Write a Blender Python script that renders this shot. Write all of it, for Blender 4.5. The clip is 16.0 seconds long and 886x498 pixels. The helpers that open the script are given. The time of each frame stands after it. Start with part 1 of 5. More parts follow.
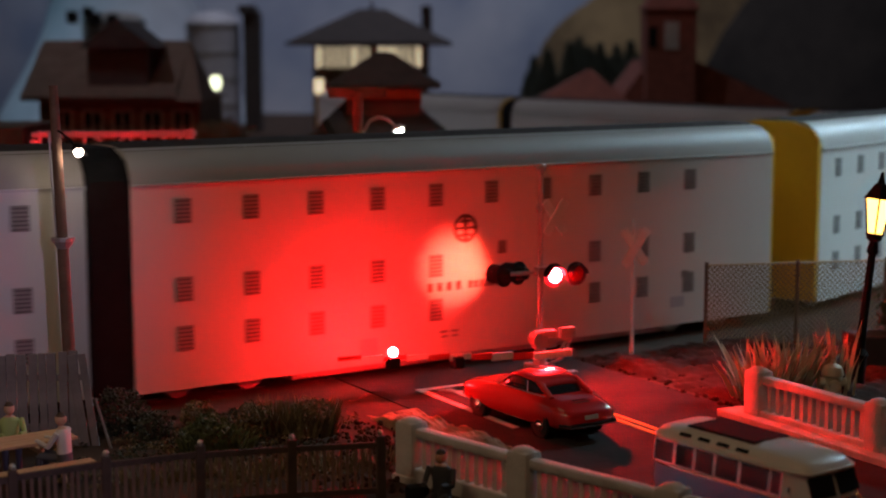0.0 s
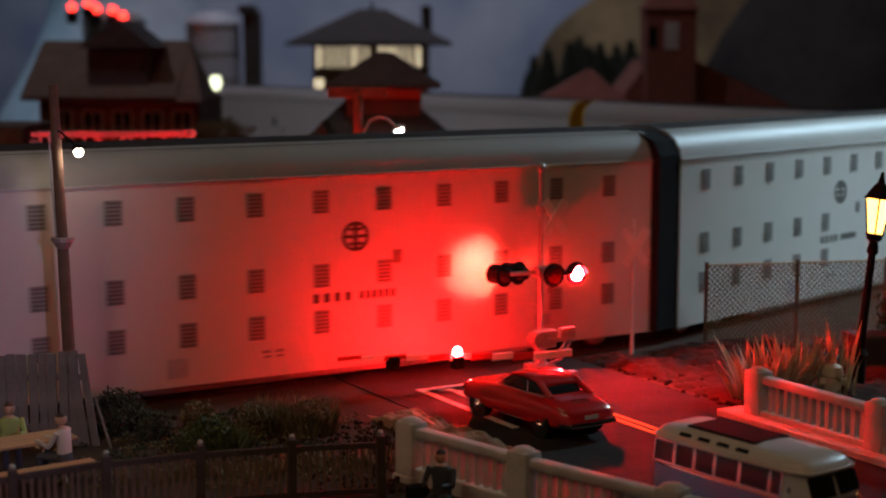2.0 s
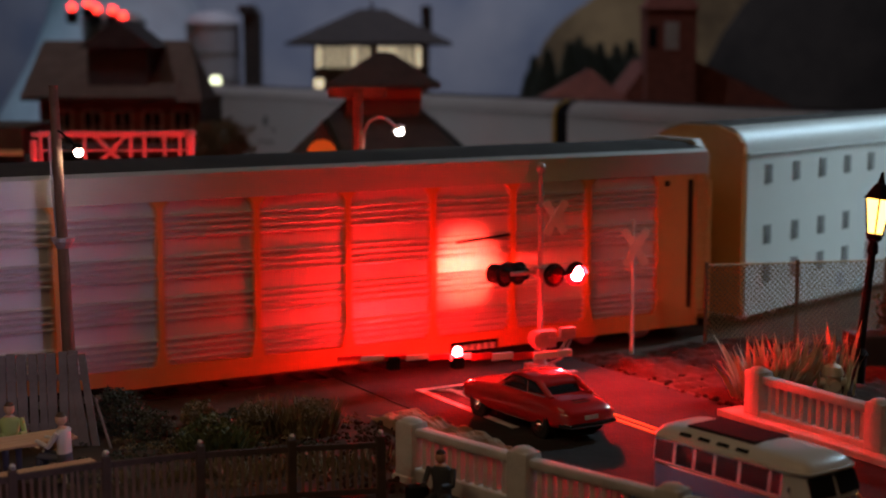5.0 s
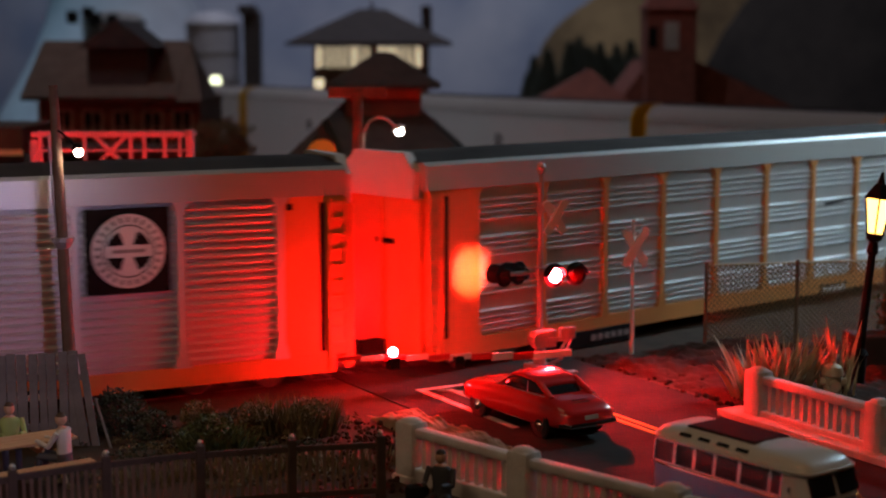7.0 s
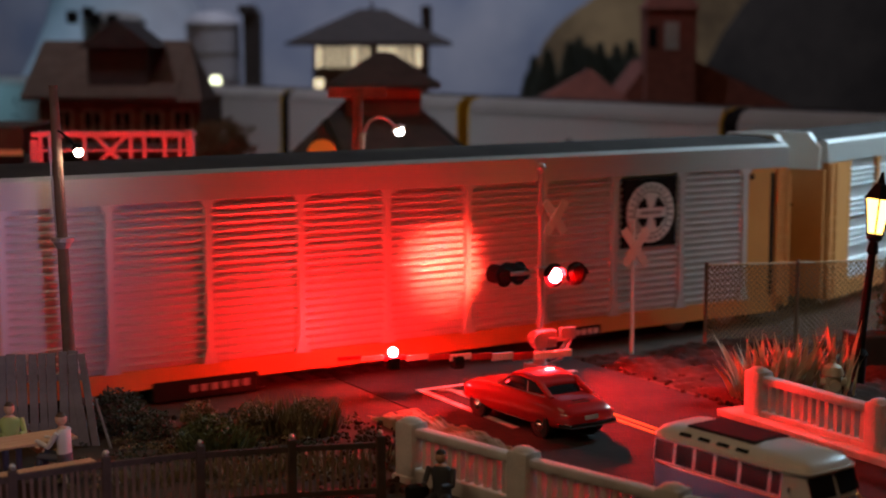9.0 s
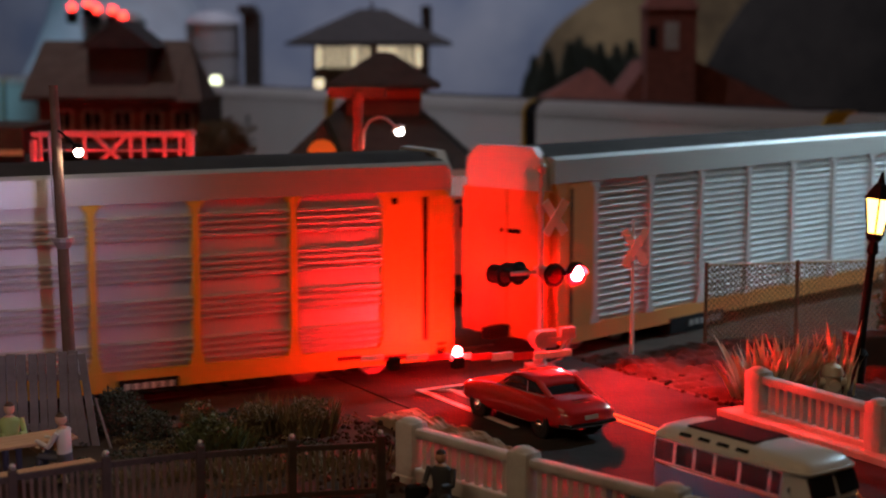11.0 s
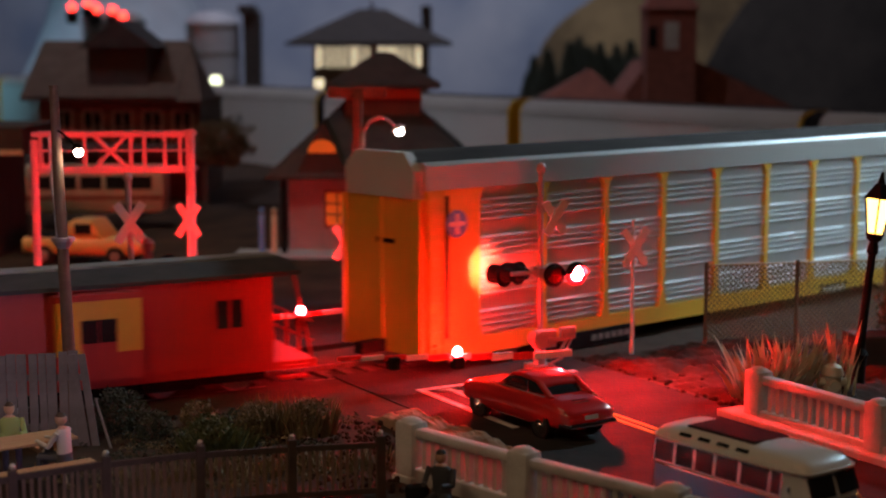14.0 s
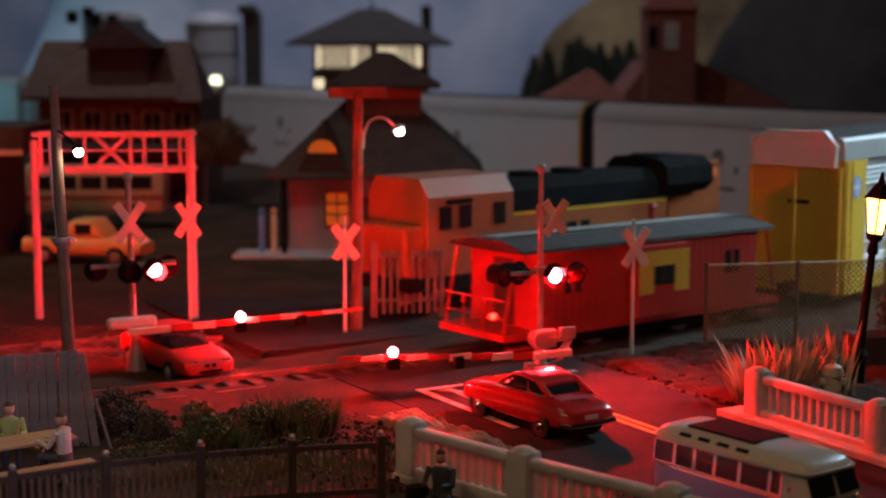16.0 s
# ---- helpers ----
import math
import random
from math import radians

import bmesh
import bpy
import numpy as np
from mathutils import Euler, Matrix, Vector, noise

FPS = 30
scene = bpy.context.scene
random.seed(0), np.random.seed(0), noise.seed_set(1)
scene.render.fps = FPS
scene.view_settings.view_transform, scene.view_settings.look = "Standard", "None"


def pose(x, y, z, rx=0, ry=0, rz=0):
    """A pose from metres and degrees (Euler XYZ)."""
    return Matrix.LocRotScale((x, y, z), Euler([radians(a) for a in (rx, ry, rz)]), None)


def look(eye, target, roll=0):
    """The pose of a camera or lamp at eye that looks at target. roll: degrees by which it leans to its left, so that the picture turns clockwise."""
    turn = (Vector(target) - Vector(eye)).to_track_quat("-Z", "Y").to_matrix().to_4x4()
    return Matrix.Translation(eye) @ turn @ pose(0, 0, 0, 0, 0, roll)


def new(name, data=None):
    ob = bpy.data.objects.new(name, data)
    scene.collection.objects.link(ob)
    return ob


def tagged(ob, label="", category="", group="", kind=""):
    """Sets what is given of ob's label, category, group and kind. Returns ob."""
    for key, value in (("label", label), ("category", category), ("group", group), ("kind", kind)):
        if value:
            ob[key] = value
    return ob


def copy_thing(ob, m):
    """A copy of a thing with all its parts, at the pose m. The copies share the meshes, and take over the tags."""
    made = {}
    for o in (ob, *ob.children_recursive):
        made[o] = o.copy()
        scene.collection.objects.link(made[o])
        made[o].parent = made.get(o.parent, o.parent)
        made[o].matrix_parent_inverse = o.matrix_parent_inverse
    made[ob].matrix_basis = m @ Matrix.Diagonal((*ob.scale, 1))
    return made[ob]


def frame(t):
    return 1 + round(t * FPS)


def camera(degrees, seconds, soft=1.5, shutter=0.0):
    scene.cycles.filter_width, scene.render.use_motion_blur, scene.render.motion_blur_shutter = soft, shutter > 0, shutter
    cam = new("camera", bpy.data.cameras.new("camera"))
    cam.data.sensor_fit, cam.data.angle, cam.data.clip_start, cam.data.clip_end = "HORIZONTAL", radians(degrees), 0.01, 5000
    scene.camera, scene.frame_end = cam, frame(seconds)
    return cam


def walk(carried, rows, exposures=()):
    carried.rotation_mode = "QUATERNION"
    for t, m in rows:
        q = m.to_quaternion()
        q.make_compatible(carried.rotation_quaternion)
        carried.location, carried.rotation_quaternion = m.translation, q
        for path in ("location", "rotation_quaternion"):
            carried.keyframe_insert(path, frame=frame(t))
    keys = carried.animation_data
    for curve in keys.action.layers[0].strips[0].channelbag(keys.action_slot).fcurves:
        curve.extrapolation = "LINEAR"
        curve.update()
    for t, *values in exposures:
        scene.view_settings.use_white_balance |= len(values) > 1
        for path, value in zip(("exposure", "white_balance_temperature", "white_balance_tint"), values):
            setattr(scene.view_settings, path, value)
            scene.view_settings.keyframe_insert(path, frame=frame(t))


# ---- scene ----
cam = camera(32.37, 16.0, soft=2.0, shutter=0.5)

# The place is a model railway at 1:87. Sizes below are those of the full-size things, in metres; S brings them to the model.
S = 1 / 87.0


def at(x, y, z, rx=0, ry=0, rz=0):
    return pose(x * S, y * S, z * S, rx, ry, rz)


cam.data.dof.use_dof, cam.data.dof.focus_distance, cam.data.dof.aperture_fstop = True, 31 * S, 24
walk(cam, [(0.0, at(0, 0, 7.9, 90 - 7.449)), (16.0, at(0, 0, 7.9, 90 - 7.449))],
     exposures=[(0.0, -0.3), (4.2, -0.27), (7.5, -0.12), (9.0, 0.08), (12.5, 0.12), (16.0, 0.08)])

# ---- light ----
world = bpy.data.worlds.new("room_dark")
scene.world = world
world.use_nodes = True
world.node_tree.nodes["Background"].inputs[0].default_value = (0.5, 0.36, 0.28, 1)
world.node_tree.nodes["Background"].inputs[1].default_value = 0.02


def area_lamp(name, eye, target, size, watts, colour, spread=180):
    lamp = bpy.data.lights.new(name, "AREA")
    lamp.shape, lamp.size, lamp.energy, lamp.color = "DISK", size * S, watts, colour
    lamp.spread = radians(spread)
    ob = new(name, lamp)
    ob.matrix_world = look([v * S for v in eye], [v * S for v in target])
    return ob


# Warm overhead fill added for the whole layout; no fixture is in view.
area_lamp("fill_lamp", (-30, 30, 140), (-5, 60, 0), 50, 1.15, (1.0, 0.6, 0.34))
# Added warm fill from behind the camera, for the front faces.
area_lamp("fill_lamp", (-12, -32, 80), (-2, 34, 0), 14, 0.74, (1.0, 0.6, 0.32))
# Added without a visible fixture, to warm the far street.
area_lamp("unseen_spot", (-20, 30, 60), (-13.5, 60, 0), 4, 0.02, (1.0, 0.76, 0.42), 26)
# Added warm light, source unseen, to brighten the picnic corner and picket fence.
area_lamp("unseen_spot", (-15, 6, 24), (-5, 27.5, 0), 3, 0.014, (1.0, 0.7, 0.44), 52)
area_lamp("unseen_spot", (36, 26, 30), (15, 47, 4), 5, 0.046, (0.66, 0.88, 1.0), 34)
area_lamp("unseen_spot", (60, 79, 46), (15, 47, 5.5), 8, 0.17, (0.55, 0.82, 1.0), 26)
# Added cool fill on the far train's near side; its source is unseen.
area_lamp("fill_lamp", (-70, 50, 110), (0, 92, 2), 10, 0.3, (0.78, 0.82, 1.0), 44)
area_lamp("unseen_spot", (10, 0, 9), (-14.5, 31.5, 4.6), 1.2, 0.012, (0.74, 0.6, 1.0), 28)
# Unseen wash added for the painted sky and the silo fronts.
area_lamp("fill_lamp", (0, 120, 140), (-4, 191, 8), 34, 4.2, (0.74, 0.8, 1.0), 90)
# Added blue uplight, out of view, for the cooling tower's left side.
area_lamp("unseen_spot", (-62, 128, 4), (-40, 158, 9), 4, 0.045, (0.3, 0.75, 1.0), 60)

# ---- materials ----
def mat(name, c1, c2=None, rough=0.7, scale=1.0, bump=0.15, metal=0.0, glow=0.0, spread=0.5, spots=0.25, coat=0.0):
    """Two tones mixed by coarse and fine noise, with bump. scale: features per full-size metre."""
    m = bpy.data.materials.new(name)
    m.use_nodes = True
    nt, b = m.node_tree, m.node_tree.nodes["Principled BSDF"]
    b.inputs["Roughness"].default_value, b.inputs["Metallic"].default_value = rough, metal
    b.inputs["Coat Weight"].default_value = coat
    b.inputs["Specular IOR Level"].default_value = 0.08 if rough > 0.9 else 0.5
    if glow:
        b.inputs["Base Color"].default_value = (*c1, 1)
        b.inputs["Emission Color"].default_value = (*c1, 1)
        b.inputs["Emission Strength"].default_value = glow
        return m
    c2 = c2 or tuple(v * 0.7 for v in c1)
    tc = nt.nodes.new("ShaderNodeTexCoord")
    big, fine = nt.nodes.new("ShaderNodeTexNoise"), nt.nodes.new("ShaderNodeTexNoise")
    big.inputs["Scale"].default_value, fine.inputs["Scale"].default_value = scale * 87, scale * 87 * 9
    big.inputs["Detail"].default_value, fine.inputs["Detail"].default_value = 5, 3
    for n in (big, fine):
        nt.links.new(tc.outputs["Object"], n.inputs["Vector"])
    add = nt.nodes.new("ShaderNodeMath")
    add.operation = "MULTIPLY_ADD"
    nt.links.new(fine.outputs["Fac"], add.inputs[0])
    add.inputs[1].default_value = spots
    nt.links.new(big.outputs["Fac"], add.inputs[2])
    ramp = nt.nodes.new("ShaderNodeMapRange")
    mid = 0.5 + spots * 0.5
    ramp.inputs["From Min"].default_value, ramp.inputs["From Max"].default_value = mid - spread * 0.5, mid + spread * 0.5
    nt.links.new(add.outputs[0], ramp.inputs["Value"])
    mix = nt.nodes.new("ShaderNodeMix")
    mix.data_type = "RGBA"
    mix.inputs["A"].default_value, mix.inputs["B"].default_value = (*c1, 1), (*c2, 1)
    nt.links.new(ramp.outputs["Result"], mix.inputs["Factor"])
    nt.links.new(mix.outputs["Result"], b.inputs["Base Color"])
    if bump:
        bp = nt.nodes.new("ShaderNodeBump")
        bp.inputs["Strength"].default_value, bp.inputs["Distance"].default_value = bump, 0.0006
        nt.links.new(add.outputs[0], bp.inputs["Height"])
        nt.links.new(bp.outputs["Normal"], b.inputs["Normal"])
    return m


def clear_glass(name, tint, rough=0.02):
    m = bpy.data.materials.new(name)
    m.use_nodes = True
    b = m.node_tree.nodes["Principled BSDF"]
    b.inputs["Base Color"].default_value = (*tint, 1)
    b.inputs["Transmission Weight"].default_value, b.inputs["Roughness"].default_value = 1.0, rough
    return m


M = dict(
    soil=mat("soil", (0.085, 0.05, 0.035), (0.03, 0.022, 0.017), 0.95, 0.5, 0.8),
    dirt_pale=mat("dirt_pale", (0.34, 0.23, 0.15), (0.14, 0.09, 0.06), 0.95, 1.1, 1.0),
    dirt=mat("dirt", (0.07, 0.036, 0.026), (0.018, 0.011, 0.009), 0.95, 0.7, 0.9),
    asphalt=mat("asphalt", (0.042, 0.036, 0.034), (0.022, 0.02, 0.02), 0.95, 0.8, 0.35),
    ballast=mat("ballast", (0.15, 0.12, 0.1), (0.05, 0.042, 0.038), 0.95, 5, 1.0),
    tie=mat("tie_wood", (0.07, 0.05, 0.04), (0.03, 0.022, 0.018), 0.9, 2, 0.4),
    rail=mat("rail_steel", (0.16, 0.12, 0.1), (0.08, 0.055, 0.045), 0.55, 3, 0.1, 0.4),
    line_white=mat("road_paint_white", (0.7, 0.68, 0.63), (0.3, 0.28, 0.26), 0.8, 2, 0.1),
    line_yellow=mat("road_paint_yellow", (0.75, 0.42, 0.06), (0.45, 0.26, 0.05), 0.8, 2, 0.1),
    car_white=mat("car_white", (0.62, 0.61, 0.58), (0.54, 0.52, 0.48), 0.45, 0.35, 0.03, spread=1.0),
    car_roof=mat("car_roof", (0.5, 0.49, 0.47), (0.42, 0.4, 0.38), 0.34, 0.3, 0.03, 0.25, spread=1.0),
    rack_roof=mat("rack_roof", (0.4, 0.38, 0.35), (0.3, 0.275, 0.25), 0.5, 0.3, 0.03, spread=1.0),
    louvre=mat("vent_louvre", (0.17, 0.16, 0.155), (0.11, 0.105, 0.1), 0.7, 3, 0.1),
    stencil=mat("stencil_grey", (0.09, 0.085, 0.08), (0.05, 0.048, 0.045), 0.8, 2, 0.05),
    galv=mat("galvanised_panel", (0.68, 0.67, 0.66), (0.52, 0.51, 0.5), 0.48, 0.4, 0.03, 0.45, spread=1.0),
    rack_orange=mat("rack_orange", (0.62, 0.26, 0.07), (0.5, 0.19, 0.05), 0.55, 0.5, 0.05),
    rack_yellow=mat("rack_yellow", (0.75, 0.47, 0.05), (0.62, 0.36, 0.04), 0.5, 0.5, 0.05),
    black=mat("black_paint", (0.016, 0.015, 0.016), (0.009, 0.009, 0.009), 0.92, 2, 0.05),
    vent=mat("vent_grey", (0.31, 0.3, 0.285), (0.22, 0.21, 0.2), 0.7, 3, 0.1),
    white=mat("white_paint", (0.78, 0.77, 0.74), (0.6, 0.58, 0.55), 0.55, 1.5, 0.1),
    red_paint=mat("red_paint", (0.5, 0.03, 0.025), (0.36, 0.02, 0.02), 0.5, 1, 0.05),
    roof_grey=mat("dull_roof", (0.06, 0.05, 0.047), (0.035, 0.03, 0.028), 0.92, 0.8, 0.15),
    caboose_red=mat("caboose_red", (0.52, 0.04, 0.028), (0.4, 0.03, 0.022), 0.5, 0.6, 0.05),
    stone=mat("cast_stone", (0.6, 0.57, 0.53), (0.42, 0.39, 0.36), 0.9, 2.2, 0.6),
    fence_brown=mat("fence_brown", (0.085, 0.05, 0.038), (0.04, 0.024, 0.018), 0.7, 3, 0.3),
    # Lighter copy of fence_brown: the light on the slats, put into their colour.
    fence_brown_lit=mat("fence_brown_lit", (0.24, 0.145, 0.11), (0.12, 0.07, 0.052), 0.7, 3, 0.3),
    board_grey=mat("weathered_board", (0.24, 0.21, 0.2), (0.12, 0.105, 0.1), 0.9, 1.5, 0.5),
    pole_wood=mat("pole_wood", (0.2, 0.12, 0.08), (0.1, 0.06, 0.04), 0.85, 2, 0.5),
    bench_wood=mat("bench_wood", (0.55, 0.33, 0.17), (0.4, 0.22, 0.11), 0.7, 1.2, 0.2),
    steel=mat("grey_steel", (0.5, 0.48, 0.46), (0.35, 0.33, 0.32), 0.45, 2, 0.1, 0.6),
    chrome=mat("chrome", (0.8, 0.8, 0.8), (0.7, 0.7, 0.7), 0.12, 1, 0, 1.0),
    coupe_red=mat("coupe_red", (0.55, 0.02, 0.02), (0.5, 0.018, 0.018), 0.22, 0.5, 0, coat=0.6),
    bus_white=mat("bus_white", (0.74, 0.72, 0.66), (0.7, 0.68, 0.62), 0.3, 0.5, 0, coat=0.5),
    bus_blue=mat("bus_blue", (0.15, 0.34, 0.72), (0.13, 0.3, 0.66), 0.3, 0.5, 0, coat=0.5),
    truck_yellow=mat("truck_yellow", (0.74, 0.5, 0.17), (0.66, 0.43, 0.14), 0.4, 0.5, 0.02, coat=0.3),
    cream=mat("cream_paint", (0.62, 0.52, 0.34), (0.52, 0.43, 0.28), 0.45, 0.6, 0.03),
    rubber=mat("rubber", (0.02, 0.02, 0.02), (0.012, 0.012, 0.012), 0.8, 4, 0.2),
    dark_glass=mat("dark_window", (0.02, 0.022, 0.025), (0.015, 0.016, 0.018), 0.06, 1, 0),
    leaf=mat("leaf_green", (0.11, 0.125, 0.045), (0.05, 0.062, 0.024), 0.8, 3, 0.3),
    leaf_dark=mat("leaf_dark", (0.06, 0.065, 0.04), (0.025, 0.03, 0.018), 0.85, 3, 0.3),
    leaf_olive=mat("leaf_olive", (0.21, 0.15, 0.075), (0.1, 0.075, 0.038), 0.85, 3, 0.3),
    straw=mat("dry_straw", (0.6, 0.47, 0.3), (0.42, 0.31, 0.19), 0.85, 3, 0.2),
    roof_dark=mat("roof_shingle", (0.06, 0.045, 0.04), (0.03, 0.024, 0.022), 0.85, 1.5, 0.5),
    roof_brown=mat("roof_brown", (0.13, 0.085, 0.06), (0.08, 0.05, 0.035), 0.85, 1.2, 0.4),
    wall_brown=mat("brown_boarding", (0.17, 0.1, 0.065), (0.1, 0.06, 0.04), 0.85, 1.2, 0.4),
    wall_cream=mat("cream_boarding", (0.5, 0.44, 0.34), (0.38, 0.33, 0.26), 0.8, 1, 0.3),
    wall_grey=mat("grey_siding", (0.42, 0.4, 0.36), (0.3, 0.29, 0.26), 0.8, 1, 0.3),
    trim_orange=mat("trim_orange", (0.55, 0.22, 0.08), (0.4, 0.15, 0.05), 0.7, 1, 0.1),
    brick_red=mat("brick_red", (0.24, 0.075, 0.05), (0.15, 0.045, 0.034), 0.9, 2, 0.4),
    silo=mat("silo_grey", (0.5, 0.49, 0.52), (0.36, 0.35, 0.38), 0.55, 0.5, 0.1),
    concrete=mat("concrete", (0.46, 0.5, 0.55), (0.34, 0.37, 0.42), 0.85, 0.3, 0.2),
    bluff=mat("painted_bluff", (0.34, 0.23, 0.11), (0.12, 0.078, 0.038), 0.9, 0.09, 0.2, spread=0.35),
    hill=mat("painted_hill", (0.055, 0.045, 0.038), (0.012, 0.01, 0.009), 0.9, 0.08, 0.2, spread=0.35),
    loco_orange=mat("loco_orange", (0.42, 0.12, 0.035), (0.32, 0.085, 0.03), 0.55, 0.5, 0.05),
    tan=mat("rusty_wire", (0.27, 0.2, 0.11), (0.16, 0.11, 0.06), 0.9, 0.4, 0.3),
    room=mat("room_wall", (0.12, 0.11, 0.11), (0.09, 0.08, 0.08), 0.9, 0.05, 0.05),
    red_glow=mat("red_lamp_glow", (1.0, 0.007, 0.01), glow=11000),
    red_bulb=mat("red_bulb_glow", (1.0, 0.006, 0.008), glow=2900),
    red_far=mat("red_far_glow", (1.0, 0.013, 0.017), glow=3000),
    red_beam=mat("red_beam_glow", (1.0, 0.026, 0.016), glow=14000),
    red_dim=mat("red_lamp_dim", (1.0, 0.02, 0.012), glow=14),
    red_lens=mat("red_lens_unlit", (0.12, 0.008, 0.008), (0.08, 0.005, 0.005), 0.15, 2, 0),
    led=mat("white_led_glow", (1.0, 0.86, 0.66), glow=90),
    led_green=mat("pale_led_glow", (0.85, 1.0, 0.72), glow=90),
    lantern=mat("lantern_glow", (1.0, 0.55, 0.12), glow=7),
    globe=mat("globe_glow", (0.95, 1.0, 0.66), glow=3.0),
    tower_lit=mat("lit_window_glow", (1.0, 0.83, 0.55), glow=1.1),
    amber=mat("amber_window_glow", (1.0, 0.24, 0.03), glow=0.16),
)


def painted_figure(name, legs, shirt, skin, hair, seat):
    """Painted bands of a small figurine, from the feet up."""
    m = mat(name, legs)
    nt = m.node_tree
    tc, sep, ramp = nt.nodes.new("ShaderNodeTexCoord"), nt.nodes.new("ShaderNodeSeparateXYZ"), nt.nodes.new("ShaderNodeValToRGB")
    scale = nt.nodes.new("ShaderNodeMath")
    scale.operation = "MULTIPLY"
    scale.inputs[1].default_value = 87 / 2.0
    ramp.color_ramp.interpolation = "CONSTANT"
    e = ramp.color_ramp.elements
    e[0].color, e[0].position = (*legs, 1), 0.0
    e[1].color, e[1].position = (*shirt, 1), (seat + 0.12) / 2
    for z, c in ((seat + 0.57, skin), (seat + 0.79, hair)):
        n = e.new(z / 2)
        n.color = (*c, 1)
    nt.links.new(tc.outputs["Object"], sep.inputs[0])
    nt.links.new(sep.outputs["Z"], scale.inputs[0])
    nt.links.new(scale.outputs[0], ramp.inputs["Fac"])
    nt.links.new(ramp.outputs["Color"], nt.nodes["Principled BSDF"].inputs["Base Color"])
    return m


SKIN, HAIR = (0.5, 0.3, 0.2), (0.06, 0.035, 0.02)
M["figure_green"] = painted_figure("painted_green_shirt", (0.08, 0.07, 0.09), (0.3, 0.38, 0.12), SKIN, HAIR, 0.45)
M["figure_white"] = painted_figure("painted_white_shirt", (0.06, 0.06, 0.07), (0.5, 0.45, 0.4), SKIN, HAIR, 0.45)
M["figure_black"] = painted_figure("painted_black_coat", (0.04, 0.04, 0.045), (0.035, 0.035, 0.04), SKIN, (0.02, 0.015, 0.01), 0.35)


# ---- mesh helpers ----
class Shape:
    """Collects geometry in full-size metres."""

    def __init__(self):
        self.bm = bmesh.new()

    def box(self, x0, x1, y0, y1, z0, z1, bevel=0.0, m=None):
        r = bmesh.ops.create_cube(self.bm, size=1)
        vs = r["verts"]
        for v in vs:
            v.co = Vector((x0 + (v.co.x + 0.5) * (x1 - x0), y0 + (v.co.y + 0.5) * (y1 - y0), z0 + (v.co.z + 0.5) * (z1 - z0)))
        if bevel:
            es = list({e for v in vs for e in v.link_edges})
            r = bmesh.ops.bevel(self.bm, geom=es, offset=bevel, segments=2, profile=0.5, affect="EDGES")
            vs = list({v for f in r["faces"] for v in f.verts})
        if m is not None:
            bmesh.ops.transform(self.bm, matrix=m, verts=vs)
        return self

    def rod(self, a, b, r0, r1=None, n=10):
        a, b = Vector(a), Vector(b)
        d = b - a
        m = Matrix.Translation((a + b) / 2) @ d.to_track_quat("Z", "Y").to_matrix().to_4x4()
        bmesh.ops.create_cone(self.bm, cap_ends=True, segments=n, radius1=r0, radius2=r0 if r1 is None else r1, depth=d.length, matrix=m)
        return self

    def ball(self, c, r, sx=1, sy=1, sz=1, n=10, rot=None):
        m = Matrix.Translation(c) @ (rot or Matrix()) @ Matrix.Diagonal((r * sx, r * sy, r * sz, 1))
        bmesh.ops.create_uvsphere(self.bm, u_segments=n, v_segments=max(5, n // 2 + 1), radius=1, matrix=m)
        return self

    def pipe(self, pts, r, n=8):
        for a, b in zip(pts, pts[1:]):
            self.rod(a, b, r, n=n)
        return self

    def loft(self, sections, close=True):
        """Joins rings of equally many points; caps both ends."""
        rings = [[self.bm.verts.new(p) for p in s] for s in sections]
        k = len(rings[0])
        for r0, r1 in zip(rings, rings[1:]):
            for i in range(k if close else k - 1):
                self.bm.faces.new((r0[i], r0[(i + 1) % k], r1[(i + 1) % k], r1[i]))
        if close:
            self.bm.faces.new(rings[0][::-1])
            self.bm.faces.new(rings[-1])
        return self

    def prism(self, profile, y0, y1):
        """A profile in x and z, pulled along y."""
        return self.loft([[(x, y0, z) for x, z in profile], [(x, y1, z) for x, z in profile]])

    def prism_x(self, profile, x0, x1):
        return self.loft([[(x0, y, z) for y, z in profile], [(x1, y, z) for y, z in profile]])

    def turn(self, profile, n=20, c=(0, 0, 0)):
        """A profile of (radius, z) turned round the upright axis."""
        rings = [[(c[0] + r * math.cos(2 * math.pi * i / n), c[1] + r * math.sin(2 * math.pi * i / n), c[2] + z) for i in range(n)] for r, z in profile]
        return self.loft(rings)

    def place(self, m):
        self.bm.transform(m)
        return self

    def mesh(self, name, material, smooth=None):
        bmesh.ops.recalc_face_normals(self.bm, faces=self.bm.faces[:])
        self.bm.transform(Matrix.Scale(S, 4))
        me = bpy.data.meshes.new(name)
        self.bm.to_mesh(me)
        self.bm.free()
        me.materials.append(material)
        if smooth:
            me.polygons.foreach_set("use_smooth", [True] * len(me.polygons))
            me.set_sharp_from_angle(angle=radians(smooth))
        return me


def part(name, shape, material, parent, label="", smooth=None, m=None):
    ob = new(name, shape.mesh(name, material, smooth))
    ob.parent = parent
    if m is not None:
        ob.matrix_basis = m
    return tagged(ob, label)


def thing(name, m, label, category, group="", kind=""):
    ob = new(name)
    ob.empty_display_size = 0.005
    ob.matrix_basis = m
    return tagged(ob, label, category, group, kind)


def single(name, shape, material, m, label, category, group="", kind="", smooth=None):
    ob = new(name, shape.mesh(name, material, smooth))
    ob.matrix_basis = m
    return tagged(ob, label, category, group, kind)


def rz(deg):
    return Matrix.Rotation(radians(deg), 4, "Z")


